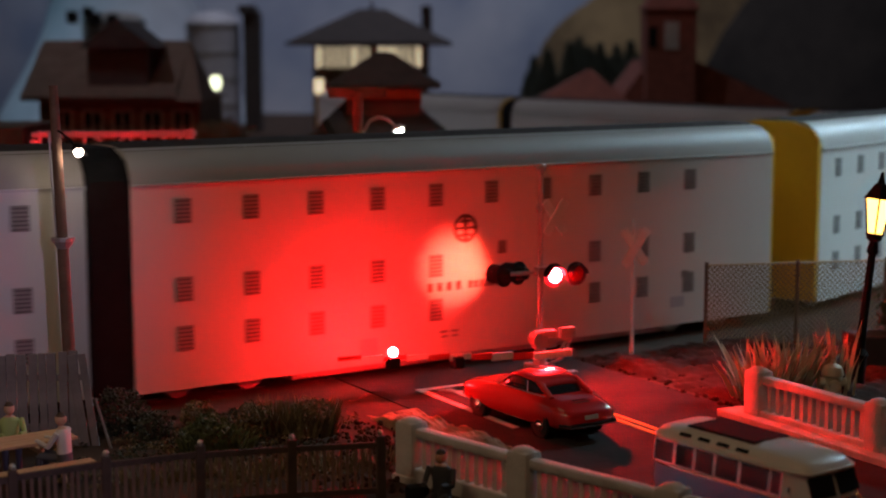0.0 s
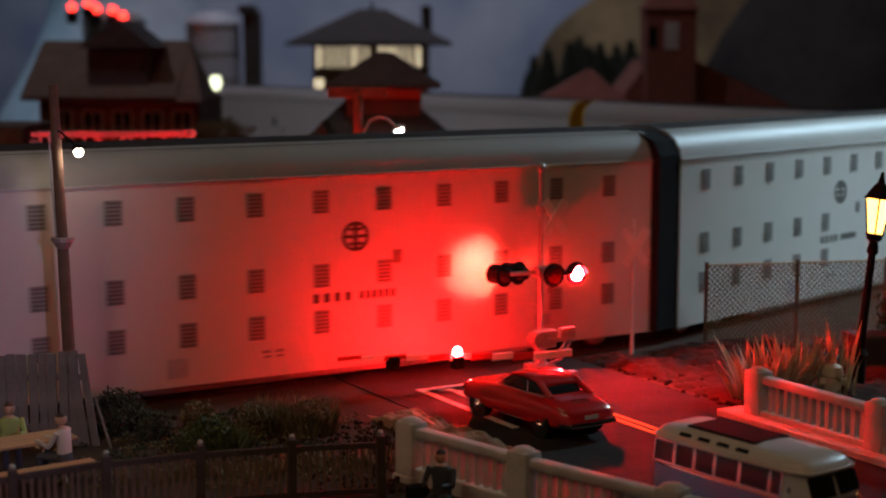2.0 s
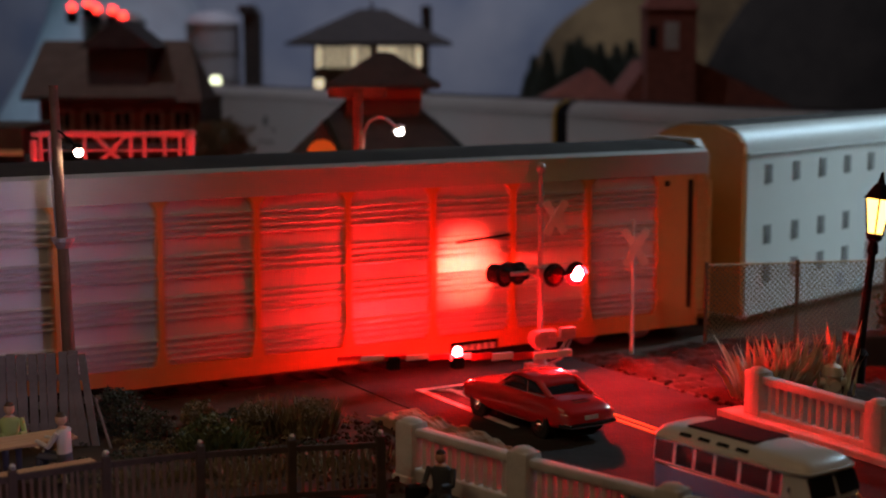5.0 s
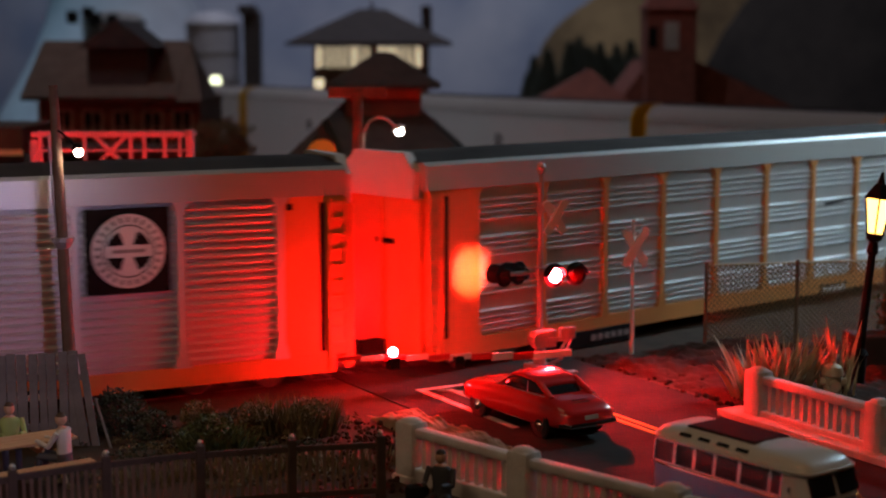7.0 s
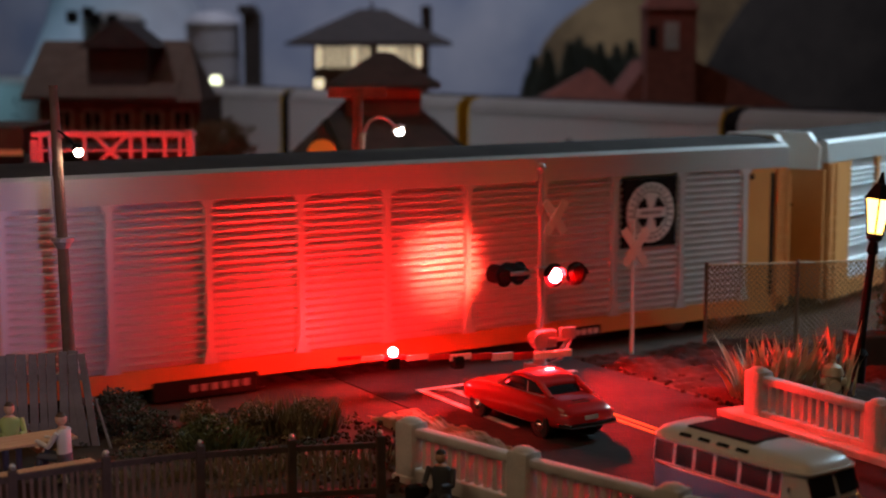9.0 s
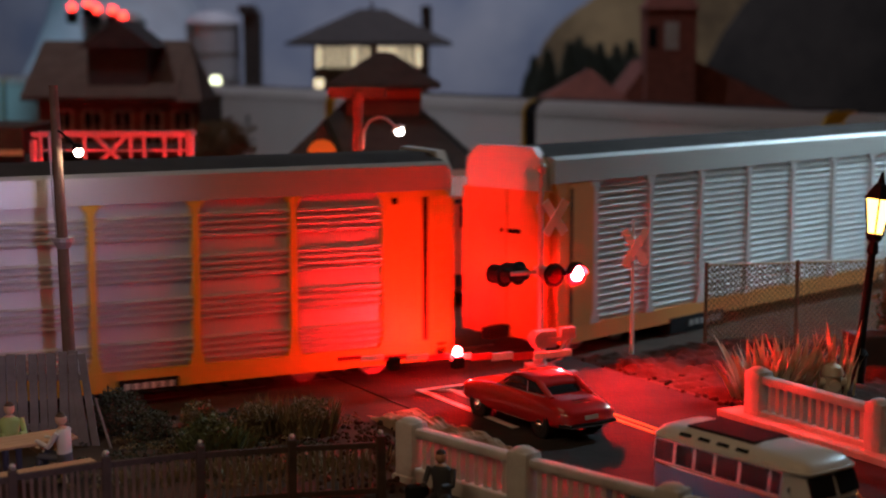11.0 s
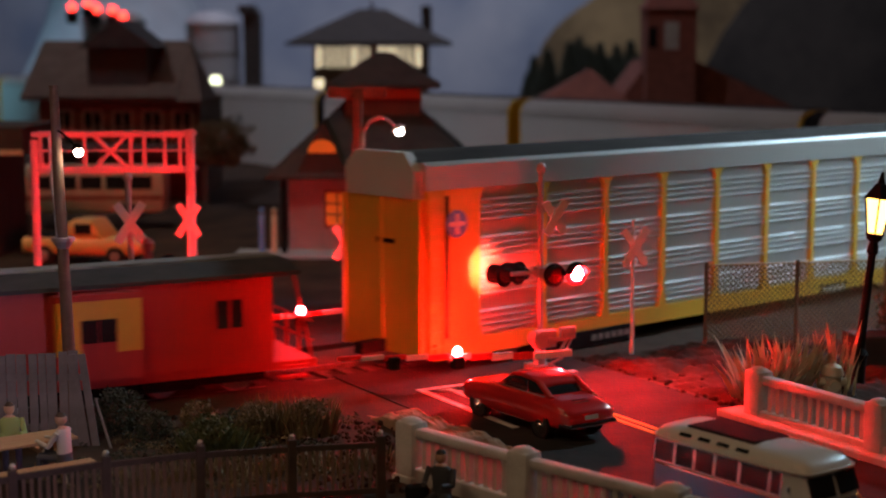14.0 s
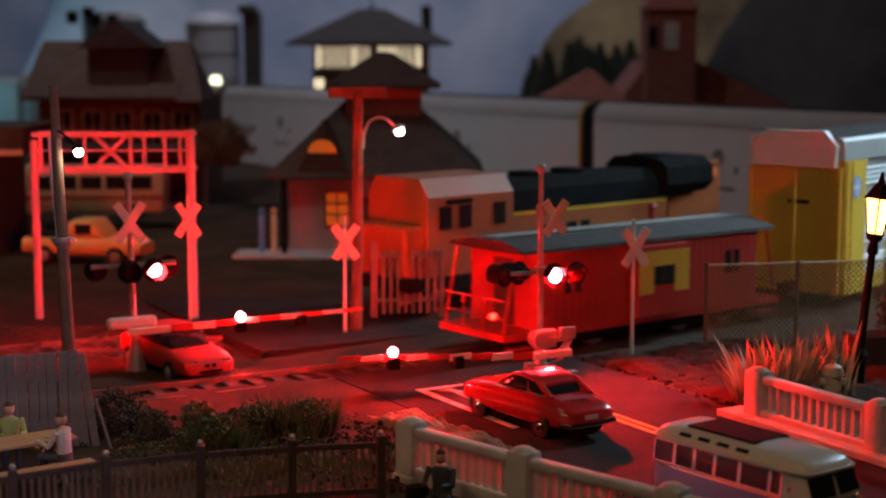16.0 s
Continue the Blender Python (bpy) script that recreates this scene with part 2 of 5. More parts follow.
# ---- the line of the main track: near side of the train, bent gently away ----
TX, TY, TH = 2.6, 38.95, 0.59
BENDS = ((-17.0, 0.0, 0.009), (0.0, 22.0, 0.0165))     # from, to, turn for each metre


def along(s, off=0.0):
    """Place and heading (degrees) s metres along the near side of the train, off metres to its far side."""
    lo, hi, k = BENDS[1] if s > 0 else BENDS[0]
    c = min(max(s, lo), hi)
    a = TH + k * c
    x = TX + (math.sin(a) - math.sin(TH)) / k + (s - c) * math.cos(a)
    y = TY - (math.cos(a) - math.cos(TH)) / k + (s - c) * math.sin(a)
    return x - math.sin(a) * off, y + math.cos(a) * off, math.degrees(a)


def travelled(t):
    return float(np.interp(t, (0.0, 4.2, 6.3, 9.2, 11.3, 16.0), (0.0, 32.26, 48.09, 69.55, 85.6, 122.65)))


# the flashing lamps change over at these times; they begin with the first of each pair lit
FLIPS = (0.3, 0.69, 1.08, 1.48, 1.77, 2.15, 2.55, 2.95, 3.3, 3.7, 4.1, 4.46, 4.82, 5.18, 5.53, 5.89, 6.24, 6.6, 7.05, 7.4, 7.8, 8.2, 8.6, 8.95,
         9.33, 9.71, 10.09, 10.47, 10.85, 11.23, 11.6, 11.82, 12.2, 12.8, 13.1, 13.4, 13.8, 14.2, 14.52, 14.87, 15.15, 15.7)
MOVING = []   # (thing, rows)


def flashing(ob, second, back):
    """ob comes forward to shine and draws back into its housing, in turn."""
    on, off = ob.matrix_basis.copy(), ob.matrix_basis @ Matrix.Translation(Vector(back) * S)
    lit = not second
    rows = [(0.0, on if lit else off)]
    for t in FLIPS:
        t = round(t * FPS) / FPS
        rows.append((t - 1 / FPS, on if lit else off))
        lit = not lit
        rows.append((t, on if lit else off))
    rows.append((16.0, on if lit else off))
    MOVING.append((ob, rows))

# ---- the setting ----
def ground_height(x, y):
    s = math.hypot(x + 7.5, y - 41.5)
    dip = -0.4 * max(0.0, 1 - s / 9.0) ** 0.7 if y > 36 + 0.42 * (x + 4) else 0.0
    return dip


def ground():
    sh = Shape()
    xs = [-135, -90, -60, -40, -28] + [-22 + 0.5 * i for i in range(86)] + [24, 32, 45, 70, 100, 135]
    ys = [-60, -30, -5, 10, 18] + [20 + 0.5 * i for i in range(62)] + [54, 60, 70, 85, 105, 130, 160, 190]
    grid = [[sh.bm.verts.new((x, y, ground_height(x, y) + 0.03 * noise.noise((x * 0.7, y * 0.7, 0)) * (1 if abs(x) < 22 else 0))) for x in xs] for y in ys]
    for r0, r1 in zip(grid, grid[1:]):
        for i in range(len(xs) - 1):
            sh.bm.faces.new((r0[i], r0[i + 1], r1[i + 1], r1[i]))
    single("ground", sh, M["soil"], Matrix(), "brown scenic soil of a model railway layout", "ground", kind="structure", smooth=60)


def backdrop_material():
    m = bpy.data.materials.new("painted_backdrop")
    m.use_nodes = True
    nt, b = m.node_tree, m.node_tree.nodes["Principled BSDF"]
    b.inputs["Roughness"].default_value = 0.9
    tc = nt.nodes.new("ShaderNodeTexCoord")
    n1 = nt.nodes.new("ShaderNodeTexNoise")
    n1.inputs["Scale"].default_value, n1.inputs["Detail"].default_value = 5.5, 6
    nt.links.new(tc.outputs["Object"], n1.inputs["Vector"])
    r = nt.nodes.new("ShaderNodeValToRGB")
    r.color_ramp.elements[0].position, r.color_ramp.elements[1].position = 0.38, 0.68
    r.color_ramp.elements[0].color, r.color_ramp.elements[1].color = (0.2, 0.25, 0.36, 1), (0.46, 0.48, 0.54, 1)
    nt.links.new(n1.outputs["Fac"], r.inputs["Fac"])
    nt.links.new(r.outputs["Color"], b.inputs["Base Color"])
    return m


def room():
    def wall(name, x0, x1, y0, y1, z0, z1, material, label):
        single(name, Shape().box(x0, x1, y0, y1, z0, z1), material, Matrix(), label, "ceiling" if name == "ceiling" else "wall", kind="structure")
    wall("backdrop", -137, 137, 191, 194, -2, 152, backdrop_material(), "hand-painted cloudy evening sky on a wall")
    wall("wall_east", 137, 140, -63, 194, -2, 152, M["room"], "dim plain room wall")
    wall("wall_west", -140, -137, -63, 194, -2, 152, M["room"], "dim plain room wall")
    wall("wall_south", -137, 137, -63, -60, -2, 152, M["room"], "dim plain room wall")
    wall("ceiling", -140, 140, -63, 194, 152, 155, M["room"], "dim plain room ceiling")


RD = Vector((0.5, -0.866, 0))      # the road's direction, towards the viewer
RN = Vector((0.866, 0.5, 0))       # across it


def road_point(a, b, z=0.0):
    """a metres along the road from the crossing, b across it."""
    p = Vector((0.9, 36.0, z)) + RD * a + RN * b
    return p


def strip(sh, pts_a, b0, b1, z0, z1):
    top0 = [road_point(a, b0, z1) for a in pts_a]
    top1 = [road_point(a, b1, z1) for a in pts_a]
    bot0 = [road_point(a, b0, z0) for a in pts_a]
    bot1 = [road_point(a, b1, z0) for a in pts_a]
    sh.loft([list(q) for q in zip(bot0, bot1, top1, top0)])


def road():
    sh = Shape()
    strip(sh, [-2.2 + i for i in range(34)], -2.9, 3.4, -0.3, 0.022)
    rd = single("road", sh, M["asphalt"], Matrix(), "dark asphalt road up to a level crossing", "road", kind="structure")
    for k, (a0, a1, b0, b1) in enumerate(((0.4, 4.4, -1.9, -1.72), (0.5, 3.2, -1.25, -1.1), (0.2, 0.36, -1.9, 2.6), (1.2, 1.36, -1.1, 1.8))):
        sh = Shape()
        strip(sh, [a0, (a0 + a1) / 2, a1], b0, b1, 0.015, 0.03)
        part("stripe", sh, M["line_white"], rd, "worn white road paint")
    sh = Shape()
    sh.loft([[road_point(a, b, z) for b, z in ((bb, 0.014), (bb + 0.16, 0.014), (bb + 0.16, 0.033), (bb, 0.033))] for a, bb in ((0.5, -1.5), (2.3, 0.3))])
    part("stripe", sh, M["line_white"], rd, "worn white road paint")
    for b in (0.38, 0.62):
        sh = Shape()
        strip(sh, [4.4, 8, 14, 24], b, b + 0.13, 0.015, 0.03)
        part("centre_line", sh, M["line_yellow"], rd, "yellow centre line paint")
    # far side of the crossing
    sh = Shape()
    strip(sh, [-22, -14, -6.4], -2.9, 3.4, -0.45, -0.1)
    single("road", sh, M["asphalt"], Matrix(), "dark asphalt road beyond the tracks", "road", kind="structure")


def track(name, off, s0, s1, z, label):
    """Ballast, ties and two rails along the bend."""
    ss = [s0 + i * 1.5 for i in range(int((s1 - s0) / 1.5) + 1)]
    def ring(prof, s):
        out = []
        for d, zz in prof:
            x, y, _ = along(s, off + d)
            out.append((x, y, zz + z))
        return out
    bed = Shape().loft([ring(((-2.0, -0.5), (2.0, -0.5), (1.5, -0.19), (-1.5, -0.19)), s) for s in ss])
    tr = single(name, bed, M["ballast"], Matrix(), label, "railway track", kind="structure")
    for d in (-0.75, 0.75):
        part("rail", Shape().loft([ring(((d - 0.07, -0.12), (d + 0.07, -0.12), (d + 0.04, 0.0), (d - 0.04, 0.0)), s) for s in ss]), M["rail"], tr, "worn steel rail")
    me = Shape().box(-0.12, 0.12, -1.3, 1.3, -0.2, -0.1, 0.02).mesh("tie", M["tie"])
    s = s0 + 0.5
    while s < min(s1, 30):
        x, y, a = along(s, off)
        ob = new("tie", me)
        ob.parent = tr
        ob.matrix_basis = at(x, y, z, rz=a + random.uniform(-1, 1))
        s += 0.62


# ---- rolling stock ----
W_LEN, C_LEN = 19.4, 24.4


def bar_letters(sh, x, z, n, w, h, gap, y):
    for i in range(n):
        sh.box(x + i * (w + gap), x + i * (w + gap) + w, y - 0.012, y + 0.01, z - h / 2, z + h / 2)
    return sh


def emblem_ring(sh, c, r0, r1, y, n=28):
    for i in range(n):
        a, b = 2 * math.pi * i / n, 2 * math.pi * (i + 1) / n
        pts = [(c[0] + r * math.cos(q), c[1] + r * math.sin(q)) for r, q in ((r0, a), (r1, a), (r1, b), (r0, b))]
        sh.loft([[(px, y - 0.02, pz) for px, pz in pts], [(px, y + 0.01, pz) for px, pz in pts]])
    return sh


def truck(parent, x):
    t = part("truck", Shape().box(x - 1.5, x + 1.5, -1.15, -1.0, 0.3, 0.6, 0.04).box(x - 1.5, x + 1.5, 1.0, 1.15, 0.3, 0.6, 0.04).box(x - 0.25, x + 0.25, -1.0, 1.0, 0.3, 0.55, 0.03), M["black"], parent)
    for wx in (-0.9, 0.9):
        w = Shape()
        for y in (-0.75, 0.75):
            w.rod((x + wx, y - 0.07, 0.4), (x + wx, y + 0.07, 0.4), 0.4, n=18)
        w.rod((x + wx, -0.75, 0.4), (x + wx, 0.75, 0.4), 0.08)
        part("wheelset", w, M["steel"], t)


def white_rack(dark_end, end_mat, em_at=8.76, vents=True, columns=10):
    """A tall smooth-sided car carrier unit, 0 at its middle on the rails."""
    L = W_LEN / 2
    car = thing("autorack_wagon", Matrix(), "tall smooth white covered car-carrier wagon with small vents" if not dark_end else "tall white covered car-carrier wagon with black end", "railway wagon", "covered car-carrier wagons")
    side = 1.55
    arc = [(side, 5.0), (side - 0.05, 5.24), (side - 0.2, 5.5), (side - 0.5, 5.71), (0.5, 5.8)]
    part("body", Shape().prism_x([(-side, 0.36), (-side, 5.0), (side, 5.0), (side, 0.36)], -L, L), M["car_white"], car)
    roof = [(-y, z) for y, z in arc] + [(y, z) for y, z in arc[::-1]]
    roof = [(-side - 0.04, 4.98)] + roof + [(side + 0.04, 4.98)]
    part("roof", Shape().prism_x(roof, -L, L), M["rack_roof"], car, "satin silver rounded roof", smooth=30)
    # Dark strip along the crown: the shade on the roof's top, put into colour.
    part("shaded_roof_top", Shape().prism_x([(-1.1, 5.69), (-0.5, 5.815), (0.5, 5.815), (1.1, 5.69)], -L + 0.02, L - 0.02), M["roof_grey"], car, "crown of the roof coloured dark for shade", smooth=30)
    part("seam", Shape().box(-L, L, -side - 0.05, -side, 4.93, 4.99), M["car_roof"], car)
    part("sill", Shape().box(-L + 3.9, L - 3.9, -side + 0.1, side - 0.1, 0.2, 0.4, 0.03), M["vent"], car)
    me = Shape().box(-0.2, 0.2, -0.02, 0.01, -0.28, 0.28).mesh("vent", M["vent"])
    louv = Shape()
    for i in range(6):
        louv.box(-0.18, 0.18, -0.035, -0.015, -0.25 + i * 0.09, -0.21 + i * 0.09)
    me2 = louv.mesh("louvre", M["louvre"])
    for i in range(columns if vents else 0):
        for j, z in enumerate((4.37, 2.62, 1.52)):
            if j and i in (5, 6) and columns == 10:
                continue
            v = new("vent", me)
            v.parent, v.matrix_basis = car, at(-L + 1.2 + 1.67 * i, -side - 0.005, z)
            v2 = new("louvre", me2)
            v2.parent = v
    ex, fy = -L + em_at, -side
    sh = emblem_ring(Shape(), (ex, 3.5), 0.28, 0.36, fy)
    sh.box(ex - 0.06, ex + 0.06, fy - 0.02, fy + 0.01, 3.22, 3.78).box(ex - 0.26, ex + 0.26, fy - 0.025, fy + 0.01, 3.46, 3.54)
    sh.box(ex - 0.18, ex + 0.18, fy - 0.025, fy + 0.01, 3.64, 3.71).box(ex - 0.18, ex + 0.18, fy - 0.025, fy + 0.01, 3.29, 3.36)
    part("emblem", sh, M["stencil"], car, "grey round emblem with a cross")
    part("lettering", bar_letters(bar_letters(Shape(), ex - 1.12, 2.08, 4, 0.15, 0.22, 0.13, fy), ex + 0.1, 2.08, 6, 0.12, 0.19, 0.05, fy), M["stencil"], car)
    part("lettering", bar_letters(bar_letters(Shape(), -L + 8.0, 0.95, 2, 0.22, 0.07, 0.12, fy), -L + 8.05, 0.83, 2, 0.18, 0.06, 0.14, fy), M["vent"], car)
    part("placard", bar_letters(Shape(), -L + 5.7, 0.78, 1, 0.5, 0.45, 0, fy), M["silo"], car)
    part("placard", bar_letters(Shape(), -L + 16.0, 1.75, 1, 0.24, 0.18, 0, fy), M["stencil"], car)
    part("placard", bar_letters(Shape(), ex + 1.0, 2.95, 1, 0.26, 0.34, 0, fy), M["board_grey"], car)
    part("placard", bar_letters(Shape(), -L + 15.6, 1.0, 1, 0.5, 0.3, 0, -side), M["silo"], car)
    # ends
    em = M["black"] if dark_end else end_mat
    end = [(-side + 0.03, 0.4), (-side + 0.03, 5.1), (-side + 0.25, 5.5), (-0.6, 5.76), (0.6, 5.76), (side - 0.25, 5.5), (side - 0.03, 5.1), (side - 0.03, 0.4)]
    part("end_door", Shape().prism_x(end, -L - (0.95 if dark_end else 0.12), -L - 0.005), em, car, "black end bellows" if dark_end else "plain coloured end doors")
    part("end_door", Shape().prism_x(end, L + 0.005, L + 0.1), em if not dark_end else end_mat, car)
    if not dark_end:
        for ry in (-1.46, 0.0, 1.46):
            part("end_rib", Shape().box(-L - 0.19, -L - 0.11, ry - 0.05, ry + 0.05, 0.6, 5.3), em, car)
        part("placard", Shape().box(-L - 0.15, -L - 0.1, 0.4, 0.75, 4.75, 4.95), M["vent"], car)
    truck(car, -L + 2.2)
    truck(car, L - 2.2)
    for x0 in (-L - 0.7, L):
        part("coupler", Shape().box(x0, x0 + 0.7, -0.15, 0.15, 0.5, 0.8, 0.03), M["black"], car)
    return car


def slat_rack(paint, label, emblem_at=None, gash=None, badge=False, post_paint=None):
    """A car carrier of corrugated panels between posts."""
    L, side = C_LEN / 2, 1.55
    car = thing("autorack_wagon", Matrix(), label, "railway wagon", "covered car-carrier wagons")
    part("sill", Shape().prism_x([(-side, 0.38), (-side, 0.82), (side, 0.82), (side, 0.38)], -L + 0.3, L - 0.3), paint, car)
    part("core", Shape().box(-L + 0.3, L - 0.3, -side + 0.12, side - 0.12, 0.82, 4.6), M["galv"], car, "corrugated galvanised steel")
    part("fascia", Shape().prism_x([(-side - 0.02, 4.55), (-side + 0.02, 5.14), (-side + 0.12, 5.22), (side - 0.12, 5.22), (side - 0.02, 5.14), (side + 0.02, 4.55)], -L, L), M["car_roof"], car, "smooth pale grey roof edge")
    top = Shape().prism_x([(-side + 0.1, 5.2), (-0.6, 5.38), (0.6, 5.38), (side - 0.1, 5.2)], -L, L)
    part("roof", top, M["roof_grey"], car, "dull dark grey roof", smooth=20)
    ends = 1.35
    n = 9
    w = (2 * L - 2 * ends - 0.6) / n
    back = -side + 0.14
    prof = [(back, 0.84)]
    even = emblem_at is not None
    for g in range(5 if even else 4):
        for k in range(4):
            z = 0.95 + (g * 0.72 + k * 0.18 if even else g * 0.93 + k * 0.155)
            prof += [(back, z - 0.062), (back - 0.1, z - 0.035), (back - 0.115, z + 0.005), (back - 0.02, z + 0.05)]
    prof += [(back - 0.03, 4.56), (back + 0.02, 4.56), (back + 0.02, 0.84)]
    rib_me = Shape().prism_x(prof, -w / 2 + 0.02, w / 2 - 0.02).mesh("side_panel", M["galv"])
    x0 = -L + 0.3 + ends
    post = Shape().prism([(-0.24, 4.57), (-0.09, 4.35), (-0.09, 1.2), (-0.2, 0.8), (0.2, 0.8), (0.09, 1.2), (0.09, 4.35), (0.24, 4.57)], -side - 0.01, -side + 0.13)
    post_me = post.mesh("post", post_paint or paint)
    for i in range(n + 1):
        p = new("post", post_me)
        p.parent, p.matrix_basis = car, at(x0 + i * w, 0, 0)
        if i < n:
            r = new("side_panel", rib_me)
            r.parent, r.matrix_basis = car, at(x0 + (i + 0.5) * w, 0, 0)
    for sgn in (-1, 1):
        a, b = sorted((sgn * (L - 0.05), sgn * (L - ends - 0.25)))
        part("end_panel", Shape().box(a, b, -side - 0.005, -side + 0.2, 0.8, 4.58, 0.02), paint, car)
        part("end_slot", Shape().box(sgn * (L - 0.62) - 0.07, sgn * (L - 0.62) + 0.07, -side - 0.02, -side, 0.9, 4.4), M["black"], car)
        lad = Shape()
        for xx in (0.06, 0.46):
            lad.box(sgn * (L - xx) - 0.025, sgn * (L - xx) + 0.025, -side - 0.1, -side - 0.05, 0.5, 4.5)
        for k in range(11):
            lad.box(*sorted((sgn * (L - 0.06), sgn * (L - 0.46))), -side - 0.09, -side - 0.05, 0.7 + 0.36 * k, 0.75 + 0.36 * k)
        part("ladder", lad, paint, car)
        e0, e1 = sorted((sgn * (L - 0.02), sgn * (L + 0.12)))
        door = part("end_door", Shape().box(e0, e1, -1.5, 1.5, 0.5, 4.35, 0.02), paint, car)
        for ry in (-1.45, 0.0, 1.45):
            part("door_rib", Shape().box(e0 + sgn * 0.06, e1 + sgn * 0.06, ry - 0.05, ry + 0.05, 0.5, 4.33), paint, door)
        part("roof_cap", Shape().prism_x([(-1.3, 4.35), (-1.35, 5.0), (-0.95, 5.45), (0.95, 5.45), (1.35, 5.0), (1.3, 4.35)], *sorted((sgn * (L - 0.05), sgn * (L + 0.2)))), M["car_white"], car, "white rounded roof cap")
        part("coupler", Shape().box(*sorted((sgn * (L - 0.1), sgn * (L + 0.9))), -0.15, 0.15, 0.5, 0.8, 0.03), M["black"], car)
        part("placard", Shape().box(*sorted((sgn * (L + 0.11), sgn * (L + 0.14))), -0.5, 0.2, 3.2, 3.32), M["black"], car)
        truck(car, sgn * (L - 2.6))
    part("underframe", Shape().box(-L + 1, L - 1, -0.8, 0.8, 0.3, 0.6), M["black"], car)
    box = part("equipment_box", Shape().box(-7.3, -4.7, -side - 0.03, -side + 0.4, 0.05, 0.5, 0.02), M["black"], car, "black box slung under the sill")
    part("lettering", bar_letters(Shape(), -6.4, 0.28, 6, 0.16, 0.16, 0.1, -side - 0.03), M["vent"], box)
    tray = part("equipment_box", Shape().box(4.0, 5.4, -side - 0.03, -side + 0.3, 0.3, 0.62, 0.02), M["black"], car, "dark box with a pale number plate on the sill")
    part("lettering", bar_letters(Shape(), 4.15, 0.47, 6, 0.13, 0.14, 0.07, -side - 0.03), M["white"], tray)
    part("placard", Shape().box(L - 1.5, L - 1.36, -side - 0.03, -side, 4.25, 4.4), M["black"], car)
    if gash is not None:
        part("torn_panel", Shape().prism([(gash - 0.9, 3.1), (gash + 0.8, 3.22), (gash + 0.85, 3.3), (gash - 0.9, 3.16)], -side + 0.02, -side + 0.12), M["black"], car, "dark tear in a panel")
    if badge:
        bx = -L + 0.95
        part("badge", Shape().rod((bx, -side - 0.03, 3.7), (bx, -side + 0.01, 3.7), 0.34, n=24), M["bus_blue"], car, "small blue round badge")
        part("badge", Shape().box(bx - 0.05, bx + 0.05, -side - 0.045, -side, 3.45, 3.95).box(bx - 0.25, bx + 0.25, -side - 0.045, -side, 3.65, 3.75), M["white"], car, "white cross of the badge")
    if emblem_at is not None:
        y = -side - 0.05
        part("sign_board", Shape().box(emblem_at - 0.92, emblem_at + 0.92, y, -side + 0.1, 2.6, 4.46), M["black"], car, "black square emblem board")
        disc = Shape().rod((emblem_at, y - 0.02, 3.53), (emblem_at, y + 0.01, 3.53), 0.82, n=40)
        part("emblem", disc, M["white"], car, "round white emblem with a cross")
        q = Shape()
        for sx in (-1, 1):
            for sz in (-1, 1):
                pts = [(0.1, 0.14)] + [(0.46 * math.cos(t) + 0.04, 0.46 * math.sin(t)) for t in (0.28, 0.6, 0.95, 1.2)]
                sec = [(emblem_at + sx * a, 3.53 + sz * b) for a, b in pts]
                q.loft([[(a, y - 0.035, b) for a, b in sec], [(a, y - 0.015, b) for a, b in sec]])
        part("emblem_quarter", q, M["black"], car)
        part("emblem_ring", emblem_ring(Shape(), (emblem_at, 3.53), 0.56, 0.585, y - 0.015), M["black"], car)
        dots = Shape()
        for i in range(26):
            a = 2 * math.pi * i / 26
            dots.box(-0.035, 0.035, y - 0.034, y - 0.015, 0.64, 0.75, m=Matrix.Translation((emblem_at, 0, 3.53)) @ Matrix.Rotation(a, 4, "Y"))
        part("lettering", dots, M["vent"], car)
        part("lettering", Shape().box(emblem_at - 0.36, emblem_at + 0.36, y - 0.034, y - 0.015, 3.49, 3.57), M["vent"], car)
    return car


